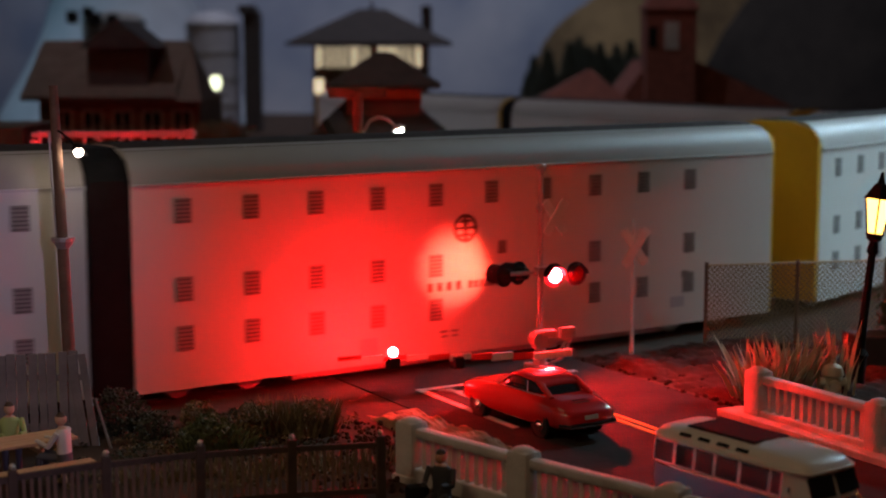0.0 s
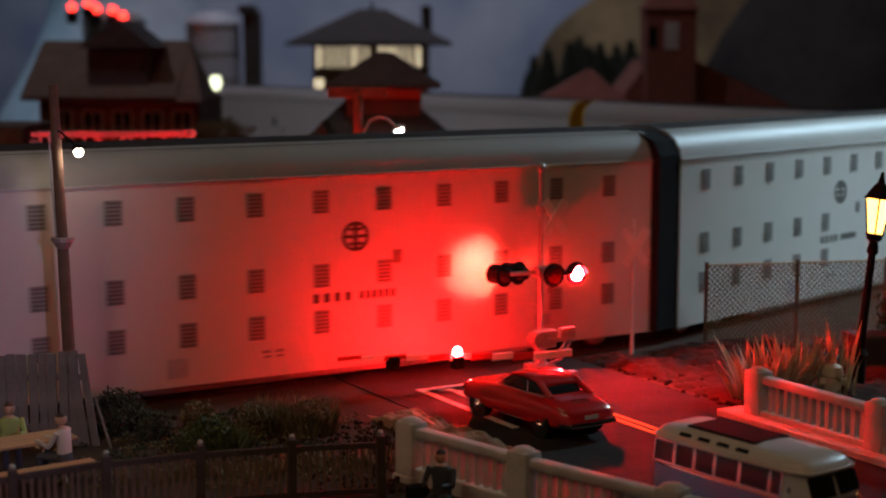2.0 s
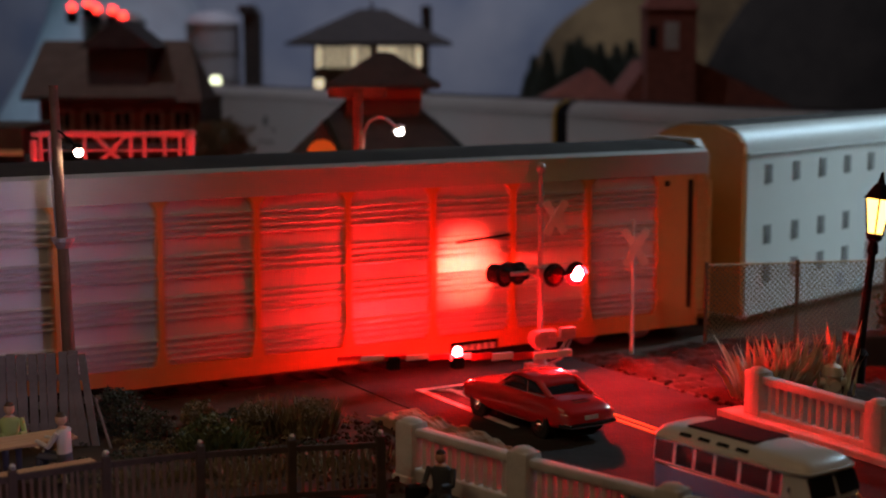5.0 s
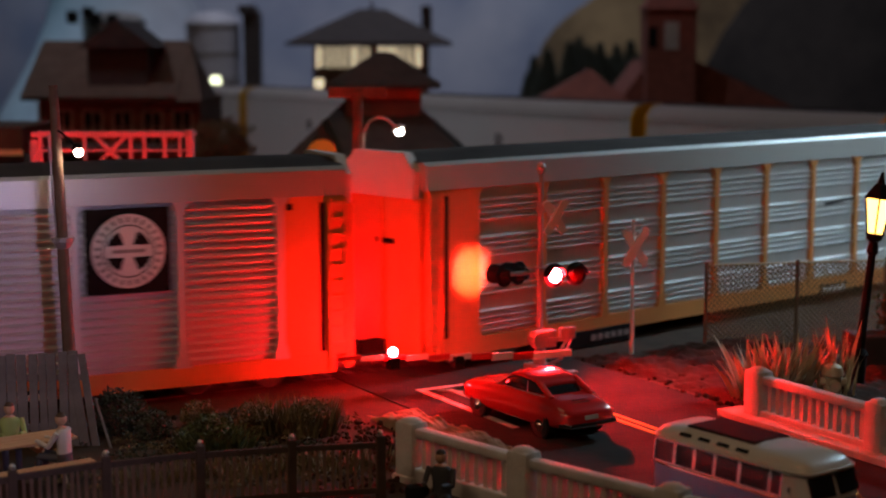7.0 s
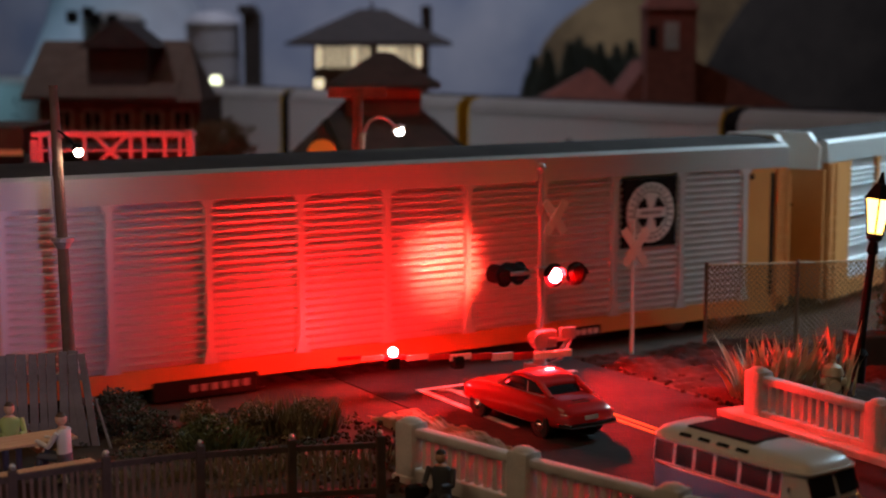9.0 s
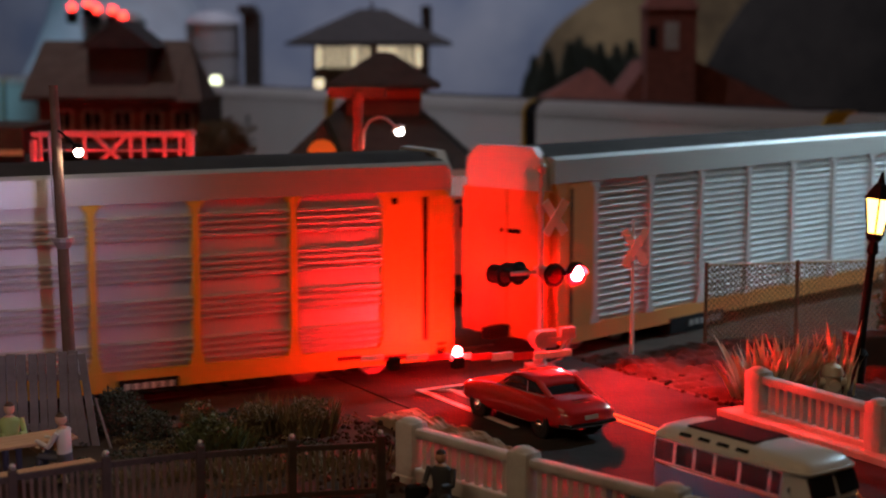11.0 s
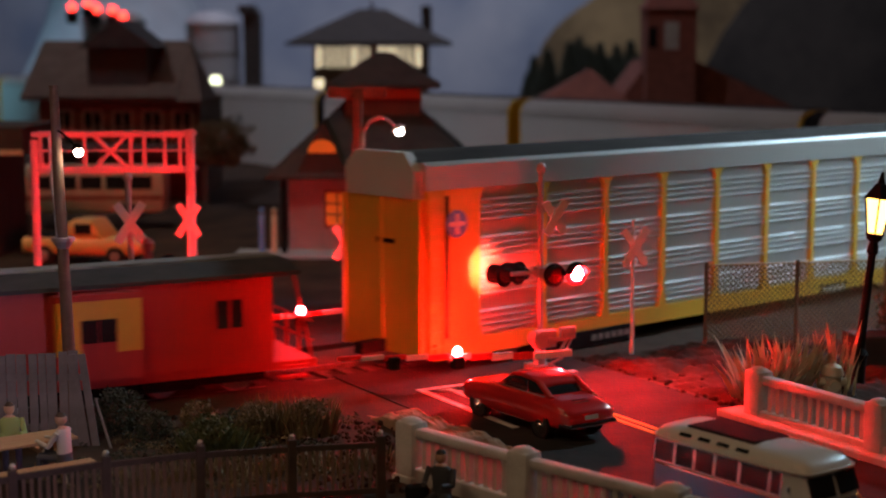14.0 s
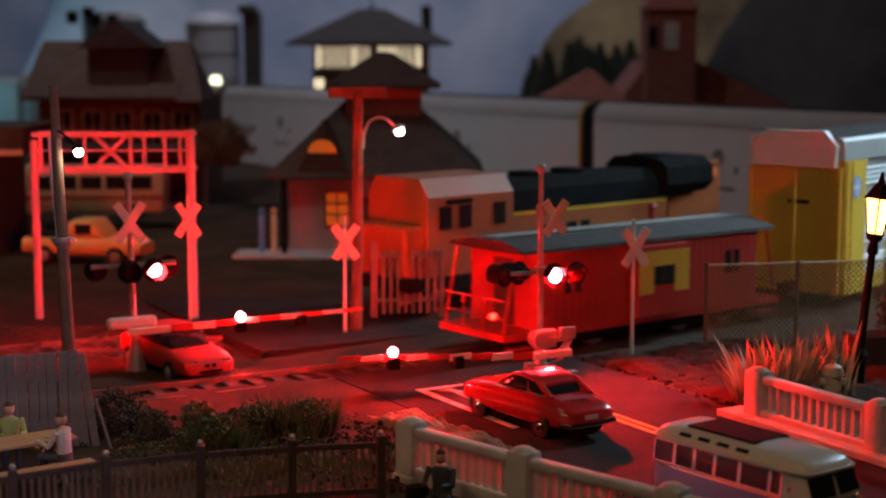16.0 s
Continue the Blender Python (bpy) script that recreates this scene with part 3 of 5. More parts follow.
def caboose():
    L, side = 4.15, 1.4
    car = thing("caboose", Matrix(), "red wooden caboose with yellow bay window and dark roof", "caboose")
    part("body", Shape().box(-L, L, -side, side, 0.75, 3.0), M["caboose_red"], car)
    board = Shape().box(0.01, 0.27, -side - 0.015, -side + 0.01, 0.8, 2.98).mesh("board", M["caboose_red"])
    for k in range(int(2 * L / 0.28)):
        bd = new("board", board)
        bd.parent, bd.matrix_basis = car, at(-L + 0.03 + 0.28 * k, 0, 0)
    part("roof", Shape().prism_x([(-side - 0.12, 2.98), (-side - 0.1, 3.08), (-0.7, 3.28), (0.7, 3.28), (side + 0.1, 3.08), (side + 0.12, 2.98)], -L - 0.65, L + 0.65), M["roof_dark"], car, "dark tarred roof", smooth=15)
    part("roof_walk", Shape().box(-L - 0.5, L + 0.5, -0.3, 0.3, 3.26, 3.34), M["vent"], car)
    part("sill", Shape().box(-L - 1.1, L + 1.1, -side + 0.05, side - 0.05, 0.55, 0.77, 0.02), M["caboose_red"], car)
    part("underframe", Shape().box(-2.4, 2.4, -1.1, -0.6, 0.22, 0.55, 0.04), M["black"], car)
    bay = part("bay", Shape().prism([(-0.95, 0.85), (-0.95, 2.9), (0.95, 2.9), (0.95, 0.85)], -side - 0.38, -side), M["caboose_red"], car)
    part("bay_panel", Shape().box(-0.95, -0.4, -side - 0.4, -side - 0.37, 1.5, 2.75).box(-0.4, 0.95, -side - 0.4, -side - 0.37, 2.3, 2.75).box(0.4, 0.95, -side - 0.4, -side - 0.37, 1.5, 2.3), M["rack_yellow"], bay, "yellow panel round the bay window")
    part("window", Shape().box(-0.38, -0.02, -side - 0.405, -side - 0.36, 1.75, 2.3).box(0.02, 0.38, -side - 0.405, -side - 0.36, 1.75, 2.3), M["dark_glass"], bay)
    for wx in (-3.0, 3.1):
        w = part("window", Shape().box(wx - 0.3, wx + 0.3, -side - 0.03, -side + 0.02, 1.75, 2.45), M["dark_glass"], car)
        part("window_frame", Shape().box(wx - 0.36, wx + 0.36, -side - 0.025, -side, 1.68, 1.75).box(wx - 0.36, wx + 0.36, -side - 0.025, -side, 2.45, 2.52).box(wx - 0.03, wx + 0.03, -side - 0.045, -side, 1.75, 2.45), M["red_paint"], w)
    for sgn in (-1, 1):
        x = sgn * (L + 1.05)
        r = Shape()
        for y in (-1.2, -0.4, 0.4, 1.2):
            r.rod((x, y, 0.7), (x - (sgn * 0.45 if abs(y) > 1 else 0), y, 3.0 if abs(y) > 1 else 1.7), 0.04, n=6)
        for z in (1.2, 1.7):
            r.rod((x, -1.2, z), (x, 1.2, z), 0.03, n=6)
        part("end_rail", r, M["red_paint"], car)
        part("end_door", Shape().box(*sorted((sgn * L, sgn * (L + 0.03))), -0.4, 0.4, 0.8, 2.7), M["roof_brown"], car)
        part("step", Shape().box(sgn * (L + 0.55) - 0.35, sgn * (L + 0.55) + 0.35, -1.4, -1.1, 0.3, 0.36).box(sgn * (L + 0.55) - 0.35, sgn * (L + 0.55) + 0.35, -1.4, -1.2, 0.6, 0.66), M["red_paint"], car)
    part("marker_lamp", Shape().ball((-L - 1.12, -0.9, 1.25), 0.09), M["red_dim"], car, "lit red tail lamp")
    part("vent_pipe", Shape().rod((1.8, 0.5, 3.2), (1.8, 0.5, 3.75), 0.1, n=10).rod((1.8, 0.5, 3.72), (1.8, 0.5, 3.85), 0.16, 0.05), M["red_paint"], car)
    truck(car, -L + 1.6)
    truck(car, L - 1.6)
    return car


def train_rows(s_mid, half_width, reach):
    """A wagon rides on its two trucks, reach metres before and behind its middle."""
    rows = []
    for i in range(33):
        t = i * 0.5
        s = s_mid + travelled(t)
        x0, y0, _ = along(s - reach, half_width - 0.25)
        x1, y1, _ = along(s + reach, half_width - 0.25)
        rows.append((t, at((x0 + x1) / 2, (y0 + y1) / 2, 0, rz=math.degrees(math.atan2(y1 - y0, x1 - x0)))))
    return rows


def main_train():
    w_yel = white_rack(False, M["rack_yellow"])
    w_org = white_rack(False, M["rack_orange"], 10.45, columns=11)
    w_blk = white_rack(True, M["rack_yellow"])
    for car, s_left in ((w_yel, 10.55), (w_blk, -11.15), (w_org, -31.35)):
        MOVING.append((car, train_rows(s_left + W_LEN / 2, 1.55, 7.5)))
    for car, s_left in ((slat_rack(M["rack_orange"], "corrugated silver car-carrier wagon with orange posts", gash=5.1), -57.3),
                        (slat_rack(M["rack_orange"], "corrugated silver car-carrier wagon with black emblem board", C_LEN / 2 - 5.18, post_paint=M["galv"]), -83.6),
                        (slat_rack(M["rack_yellow"], "corrugated silver car-carrier wagon with yellow posts", badge=True), -110.9)):
        MOVING.append((car, train_rows(s_left + C_LEN / 2, 1.55, 9.6)))
    last = caboose()
    last.scale = (1, 1, 0.92)
    MOVING.append((last, train_rows(-118.8, 1.55, 2.55)))


BX, BY, BA = 3.65, 85.4, 125.0     # the far track


def far_rows(u):
    rows = []
    d = Vector((math.cos(radians(BA)), math.sin(radians(BA))))
    for i in range(9):
        t = i * 2.0
        p = Vector((BX, BY)) + d * (u + 7.3 * t)
        rows.append((t, at(p.x, p.y, -0.5, rz=BA + 180)))
    return rows


def far_train():
    w_yel = white_rack(False, M["rack_yellow"], vents=False)
    w_blk = white_rack(True, M["rack_yellow"], vents=False)
    for k in range(1, 9):
        src = w_yel if k % 2 else w_blk
        car = src if k < 3 else copy_thing(src, Matrix())
        tagged(car, "pale car-carrier wagon on the far track", "railway wagon", "wagons on the far track")
        MOVING.append((car, far_rows(8.6 - 20.6 * (k - 1))))

# ---- vehicles ----
def wheel(parent, x, y, r, w=0.2, cap=None):
    t = part("tyre", Shape().rod((x, y - w / 2, r), (x, y + w / 2, r), r, n=20), M["rubber"], parent)
    sgn = -1 if y < 0 else 1
    part("rim", Shape().rod((x, y, r), (x, y + sgn * (w / 2 + 0.02), r), r * 0.62, r * 0.5, n=18).ball((x, y + sgn * (w / 2 + 0.02), r), r * 0.28, 1, 0.5, 1, 8), cap or M["chrome"], t, "chrome wheel")


def ring(x, w, z0, z1, crown, n=3.0, k=20):
    """A rounded cross-section at x: half width w, from z0 to z1."""
    out = []
    zc, hz = (z0 + z1) / 2, (z1 - z0) / 2
    for i in range(k):
        a = 2 * math.pi * i / k
        c, s = math.cos(a), math.sin(a)
        y = w * math.copysign(abs(c) ** (2 / n), c)
        z = zc + hz * math.copysign(abs(s) ** (2 / (crown if s > 0 else 5)), s)
        out.append((x, y, z))
    return out


def coupe(m):
    """Rear-engined two-door coupe; its nose at +x."""
    car = thing("coupe_car", m, "glossy red vintage two-door coupe with chrome bumpers", "car")
    prof = [(-2.05, 0.52, 0.38, 0.62), (-1.97, 0.67, 0.31, 0.73), (-1.65, 0.75, 0.25, 0.84), (-1.2, 0.81, 0.2, 0.93), (-0.6, 0.8, 0.18, 0.93), (0.2, 0.79, 0.18, 0.9),
            (0.9, 0.8, 0.2, 0.87), (1.4, 0.79, 0.22, 0.83), (1.78, 0.75, 0.26, 0.79), (1.97, 0.68, 0.3, 0.72), (2.05, 0.55, 0.36, 0.62)]
    part("body", Shape().loft([ring(x, w, z0, z1, 3.0, 5.0, 28) for x, w, z0, z1 in prof]), M["coupe_red"], car, smooth=60)
    cab = [(-1.2, 0.42, 0.7, 0.92), (-0.95, 0.52, 0.7, 1.08), (-0.65, 0.57, 0.7, 1.24), (-0.2, 0.58, 0.7, 1.3), (0.15, 0.57, 0.7, 1.26), (0.42, 0.55, 0.7, 1.08), (0.72, 0.5, 0.7, 0.86)]
    part("greenhouse", Shape().loft([ring(x, w, z0, z1, 3.0, 3.2, 24) for x, w, z0, z1 in cab]), M["dark_glass"], car, "dark window glass", smooth=60)
    roof = [(-0.95, 0.5, 1.06, 1.12), (-0.82, 0.53, 1.12, 1.21), (-0.6, 0.55, 1.14, 1.275), (-0.2, 0.56, 1.17, 1.325), (0.12, 0.54, 1.16, 1.285), (0.28, 0.5, 1.12, 1.21)]
    part("roof", Shape().loft([ring(x, w, z0, z1, 2.6, 3.0, 24) for x, w, z0, z1 in roof]), M["coupe_red"], car, smooth=60)
    for y in (-1, 1):
        part("pillar", Shape().rod((-0.5, y * 0.585, 0.9), (-0.46, y * 0.545, 1.15), 0.025, n=6), M["chrome"], car, "thin chrome door pillar")
        part("pillar", Shape().pipe([(-1.32, y * 0.54, 0.88), (-1.05, y * 0.51, 1.02), (-0.8, y * 0.5, 1.17)], 0.07, 8), M["coupe_red"], car)
        part("pillar", Shape().rod((0.7, y * 0.51, 0.86), (0.26, y * 0.5, 1.14), 0.028, n=6), M["chrome"], car, "chrome windscreen pillar")
        part("waist_trim", Shape().pipe([(-1.2, y * 0.64, 0.915), (0.7, y * 0.62, 0.885)], 0.014, 6), M["chrome"], car)
        part("tail_lamp", Shape().ball((-1.9, y * 0.6, 0.62), 0.07, 0.8, 1, 1.2, 8), M["red_lens"], car, "small red tail lamp")
        part("headlight", Shape().ball((1.86, y * 0.55, 0.6), 0.09, 0.6, 1, 1, 10), M["chrome"], car)
        for x in (-1.2, 1.2):
            wheel(car, x, y * 0.7, 0.28, 0.17)
            part("wheel_arch", Shape().rod((x, y * 0.6, 0.3), (x, y * 0.775, 0.3), 0.34, n=20), M["black"], car)
    part("bumper", Shape().pipe([(-1.85, -0.72, 0.4), (-2.1, -0.6, 0.4), (-2.16, 0, 0.4), (-2.1, 0.6, 0.4), (-1.85, 0.72, 0.4)], 0.055, 8), M["chrome"], car, "curved chrome bumper")
    part("bumper", Shape().pipe([(1.85, -0.7, 0.4), (2.08, -0.5, 0.4), (2.14, 0, 0.4), (2.08, 0.5, 0.4), (1.85, 0.7, 0.4)], 0.05, 8), M["chrome"], car, "curved chrome bumper")
    part("engine_grille", Shape().box(-1.62, -1.58, -0.22, 0.22, 0.83, 0.86).box(-1.72, -1.68, -0.22, 0.22, 0.8, 0.83), M["chrome"], car)
    part("plate", Shape().box(-2.06, -2.02, -0.18, 0.18, 0.5, 0.6), M["white"], car)
    return car


def microbus(m):
    """Forward-control passenger van; its nose at +x."""
    bus = thing("microbus", m, "pale blue and white vintage passenger van with dark sunroof", "van")
    def sec(z, grow=0.0, nose=0.0):
        L, w = 2.1 + grow, 0.84 + grow
        pts = []
        for i in range(36):
            a = 2 * math.pi * i / 36
            c, s = math.cos(a), math.sin(a)
            e = 0.36
            pts.append(((L + (nose if c > 0 else 0)) * math.copysign(abs(c) ** e, c) - (0.0), w * math.copysign(abs(s) ** 0.3, s), z))
        return pts
    part("lower_body", Shape().loft([sec(0.28, -0.05), sec(0.4, 0.0), sec(0.7, 0.02, 0.04), sec(1.02, 0.0, 0.02)]), M["bus_blue"], bus, "light blue lower panels", smooth=50)
    part("upper_body", Shape().loft([sec(1.02, 0.005, 0.02), sec(1.08, 0.0, 0.02), sec(1.3, -0.03, -0.03), sec(1.58, -0.06, -0.13)]), M["bus_white"], bus, smooth=50)
    part("roof", Shape().loft([sec(1.57, -0.02, -0.1), sec(1.63, -0.03, -0.12), sec(1.73, -0.12, -0.16), sec(1.81, -0.32, -0.2), sec(1.84, -0.6, -0.2)]), M["bus_white"], bus, smooth=60)
    part("sunroof", Shape().box(-1.3, 0.5, -0.5, 0.5, 1.76, 1.862, 0.03), M["black"], bus, "dark folding cloth sunroof")
    part("gutter", Shape().loft([sec(1.555, 0.01, -0.08), sec(1.585, 0.01, -0.08)]), M["bus_white"], bus)
    part("belt_trim", Shape().loft([sec(1.0, 0.015, 0.02), sec(1.03, 0.015, 0.02)]), M["chrome"], bus)
    for y in (-1, 1):
        for x0, x1 in ((-1.86, -1.36), (-1.27, -0.82), (-0.73, -0.28), (-0.19, 0.36), (0.45, 1.12), (1.2, 1.42)):
            lean = Matrix.Translation((0, y * 0.822, 1.3)) @ Matrix.Rotation(y * 0.11, 4, "X") @ Matrix.Translation((0, -y * 0.822, -1.3))
            w = part("window", Shape().box(x0, x1, y * 0.822 - 0.012, y * 0.822 + 0.012, 1.1, 1.51, 0.008, lean), M["dark_glass"], bus)
            part("window_frame", Shape().box(x0 - 0.03, x1 + 0.03, y * 0.822 - 0.006, y * 0.822 + 0.006, 1.075, 1.535, 0.004, lean), M["chrome"], w)
        for x0 in (-1.25, -0.75, -0.25, 0.25):
            part("skylight", Shape().box(x0, x0 + 0.3, -0.02, 0.02, -0.04, 0.04, 0, Matrix.Translation((0, y * 0.735, 1.715)) @ Matrix.Rotation(y * 0.95, 4, "X")), M["dark_glass"], bus)
        tilt = Matrix.Translation((2.045, 0, 1.3)) @ rz(y * 5) @ Matrix.Rotation(-0.37, 4, "Y") @ Matrix.Translation((-2.0, 0, -1.3))
        ws = part("windscreen", Shape().box(1.98, 2.03, y * 0.36 - 0.31, y * 0.36 + 0.31, 1.1, 1.5, 0.01, tilt), M["dark_glass"], bus)
        part("wiper", Shape().box(2.035, 2.045, y * 0.3 - 0.2, y * 0.3 + 0.2, 1.13, 1.15, 0, tilt), M["black"], ws)
        part("headlight", Shape().ball((2.13, y * 0.55, 0.72), 0.12, 0.4, 1, 1, 12), M["chrome"], bus, "round chrome headlight")
        part("turn_lamp", Shape().ball((2.13, y * 0.6, 0.98), 0.05, 0.6, 1, 1, 8), M["trim_orange"], bus)
        for x in (-1.2, 1.25):
            wheel(bus, x, y * 0.74, 0.31, 0.18)
    part("bumper", Shape().pipe([(1.95, -0.86, 0.42), (2.2, -0.7, 0.42), (2.26, 0, 0.42), (2.2, 0.7, 0.42), (1.95, 0.86, 0.42)], 0.07, 8), M["bus_white"], bus)
    part("mirror", Shape().rod((1.7, -0.84, 1.15), (1.8, -1.02, 1.3), 0.015, n=6).ball((1.8, -1.03, 1.32), 0.06, 0.4, 1, 1, 8), M["chrome"], bus)
    return bus


def sedan(m, name, paint, label, boxy=False):
    car = thing(name, m, label, "car")
    prof = [(-2.2, 0.7, 0.35, 0.85), (-2.1, 0.8, 0.28, 0.95), (-1.2, 0.86, 0.25, 0.98), (0.8, 0.86, 0.25, 0.92), (1.7, 0.84, 0.27, 0.82), (2.15, 0.76, 0.3, 0.72), (2.25, 0.64, 0.34, 0.6)]
    part("body", Shape().loft([ring(x, w, z0, z1, 5, 5) for x, w, z0, z1 in prof]), paint, car, smooth=40)
    cab = [(-1.75, 0.6, 0.8, 0.95), (-1.2, 0.66, 0.8, 1.32), (-0.2, 0.68, 0.8, 1.4), (0.3, 0.66, 0.8, 1.34), (1.0, 0.62, 0.8, 0.92)]
    part("greenhouse", Shape().loft([ring(x, w, z0, z1, 4, 4) for x, w, z0, z1 in cab]), M["dark_glass"], car, smooth=40)
    part("roof", Shape().loft([ring(x, w, z0, z1, 3, 4) for x, w, z0, z1 in [(-1.2, 0.6, 1.25, 1.34), (-0.2, 0.64, 1.3, 1.42), (0.35, 0.6, 1.25, 1.35)]]), paint, car, smooth=40)
    for y in (-1, 1):
        part("headlight", Shape().box(2.12, 2.2, y * 0.5 - 0.16, y * 0.5 + 0.16, 0.58, 0.7, 0.02), M["chrome"], car)
        part("kidney_grille", Shape().box(2.22, 2.27, y * 0.1 - 0.07, y * 0.1 + 0.07, 0.52, 0.62, 0.02), M["black"], car)
        for x in (-1.35, 1.35):
            wheel(car, x, y * 0.78, 0.32, 0.2, M["steel"])
    part("air_intake", Shape().box(2.2, 2.265, -0.35, 0.35, 0.36, 0.44, 0.01), M["black"], car)
    return car


def pickup(m):
    car = thing("pickup_truck", m, "pale yellow vintage pickup truck parked on the far street", "truck")
    part("body", Shape().loft([ring(x, w, z0, z1, 5, 5) for x, w, z0, z1 in [(-2.3, 0.85, 0.4, 1.0), (-0.3, 0.88, 0.35, 1.02), (0.9, 0.86, 0.35, 1.02), (2.0, 0.8, 0.38, 0.95), (2.3, 0.65, 0.42, 0.8)]]), M["truck_yellow"], car, smooth=40)
    part("cab", Shape().loft([ring(x, w, z0, z1, 5, 5) for x, w, z0, z1 in [(-0.5, 0.76, 0.9, 1.6), (-0.3, 0.78, 0.9, 1.7), (0.4, 0.78, 0.9, 1.7), (0.85, 0.74, 0.9, 1.1)]]), M["truck_yellow"], car, smooth=40)
    part("window", Shape().box(-0.2, 0.45, -0.8, 0.8, 1.15, 1.55, 0.03), M["dark_glass"], car)
    part("load_bed", Shape().box(-2.15, -0.6, -0.7, 0.7, 1.0, 1.05), M["black"], car)
    for y in (-1, 1):
        for x in (-1.4, 1.4):
            wheel(car, x, y * 0.8, 0.36, 0.2, M["steel"])
    return car


def coach(m):
    bus = thing("motor_coach", m, "cream motor coach with a row of dark windows", "bus")
    part("body", Shape().box(-5, 5, -1.2, 1.2, 0.5, 2.9, 0.25), M["wall_cream"], bus, smooth=40)
    for i in range(7):
        part("window", Shape().box(-4.5 + i * 1.3, -3.4 + i * 1.3, -1.23, -1.15, 1.75, 2.45, 0.03), M["dark_glass"], bus)
    part("trim", Shape().box(-4.9, 4.9, -1.22, -1.15, 1.2, 1.4), M["brick_red"], bus)
    for y in (-1, 1):
        for x in (-3, 3.2):
            wheel(bus, x, y * 1.1, 0.5, 0.25, M["steel"])
    return bus


# ---- crossing equipment ----
def crossbuck_boards(parent, c, size, y, paint, label=""):
    for sgn in (-1, 1):
        sh = Shape().box(-size / 2, size / 2, -0.02, 0.02, -0.115, 0.115, 0.01, Matrix.Translation((c[0], y - 0.012 + 0.03 * sgn, c[1])) @ Matrix.Rotation(radians(55 * sgn), 4, "Y"))
        part("board", sh, paint, parent, label)


def lamp_unit(parent, x, z, facing, second, y0=0.0, glow="red_glow", aim=0.0):
    """One flasher: housing, round target, hood and a lens; facing -1 or +1 along y, swung by aim degrees."""
    f = facing
    swing = Matrix.Translation((x, y0, z)) @ rz(aim)
    beam = f > 0 and glow == "red_glow"
    h = part("lamp_housing", Shape().rod((0, f * 0.02, 0), (0, f * 0.3, 0), 0.14, 0.2, n=16).place(swing), M["black"], parent)
    part("target", Shape().rod((0, f * 0.27, 0), (0, f * 0.3, 0), 0.3, n=24).place(swing), M["black"], h, "round black target disc")
    hood = Shape()
    k, span, deep = (24, 1.95 * math.pi, 0.7) if f > 0 else (12, math.pi, 0.5)
    inner = [(0.215 * math.cos(span * i / k), 0.215 * math.sin(span * i / k)) for i in range(k + 1)]
    outer = [(0.24 * math.cos(span * i / k), 0.24 * math.sin(span * i / k)) for i in range(k + 1)][::-1]
    hood.prism(inner + outer, *sorted((f * 0.29, f * deep)))
    part("hood", hood.place(swing), M["black"], h)
    part("lens_rim", Shape().rod((0, f * 0.3, 0), (0, f * 0.315, 0), 0.2, n=20).place(swing), M["red_lens"], h, "dark red unlit lens")
    out = 0.335
    lens = part("lens", Shape().ball((0, 0, 0), 0.08 if beam else 0.17, 1, 0.5 if beam else 0.22, 1, 14), M["red_beam" if beam else glow], parent, "glowing red lens", smooth=80, m=at(x, y0, z, rz=aim) @ at(0, f * out, 0))
    flashing(lens, second, (0, -f * (out - 0.165), 0))


def gate_arm(sig, pivot, length, lights, dirx, drop, glow="red_bulb"):
    """Striped boom from the pivot along dirx (-1 or +1 in x)."""
    n = 9
    a = part("gate_arm", Shape().box(*sorted((pivot[0] - dirx * 0.9, pivot[0] + dirx * 0.2)), pivot[1] - 0.06, pivot[1] + 0.06, pivot[2] - 0.1, pivot[2] + 0.08, 0.02), M["white"], sig, "striped red and white boom")
    for i in range(n):
        x0, x1 = sorted((pivot[0] + dirx * (0.2 + length * i / n), pivot[0] + dirx * (0.2 + length * (i + 1) / n)))
        h = 0.09 - 0.05 * i / n
        z = pivot[2] + drop * (i + 0.5) / n
        part("stripe", Shape().box(x0, x1, pivot[1] - 0.04, pivot[1] + 0.02, z - h, z + h), M["white"] if i % 2 else M["red_paint"], a, "white stripe" if i % 2 else "red stripe")
    for k, (d, second) in enumerate(lights):
        x, z = pivot[0] + dirx * d, pivot[2] + drop * d / length
        part("lamp_base", Shape().box(x - 0.135, x + 0.135, pivot[1] - 0.145, pivot[1] + 0.125, z - 0.29, z + 0.0, 0.03), M["black"], a)
        bulb = part("bulb", Shape().ball((0, 0, 0), 0.12, 1, 1, 1, 12), M[glow], sig, "glowing red boom lamp", smooth=80, m=at(x, pivot[1] - 0.01, z + 0.11))
        flashing(bulb, second, (0, 0, -0.26))


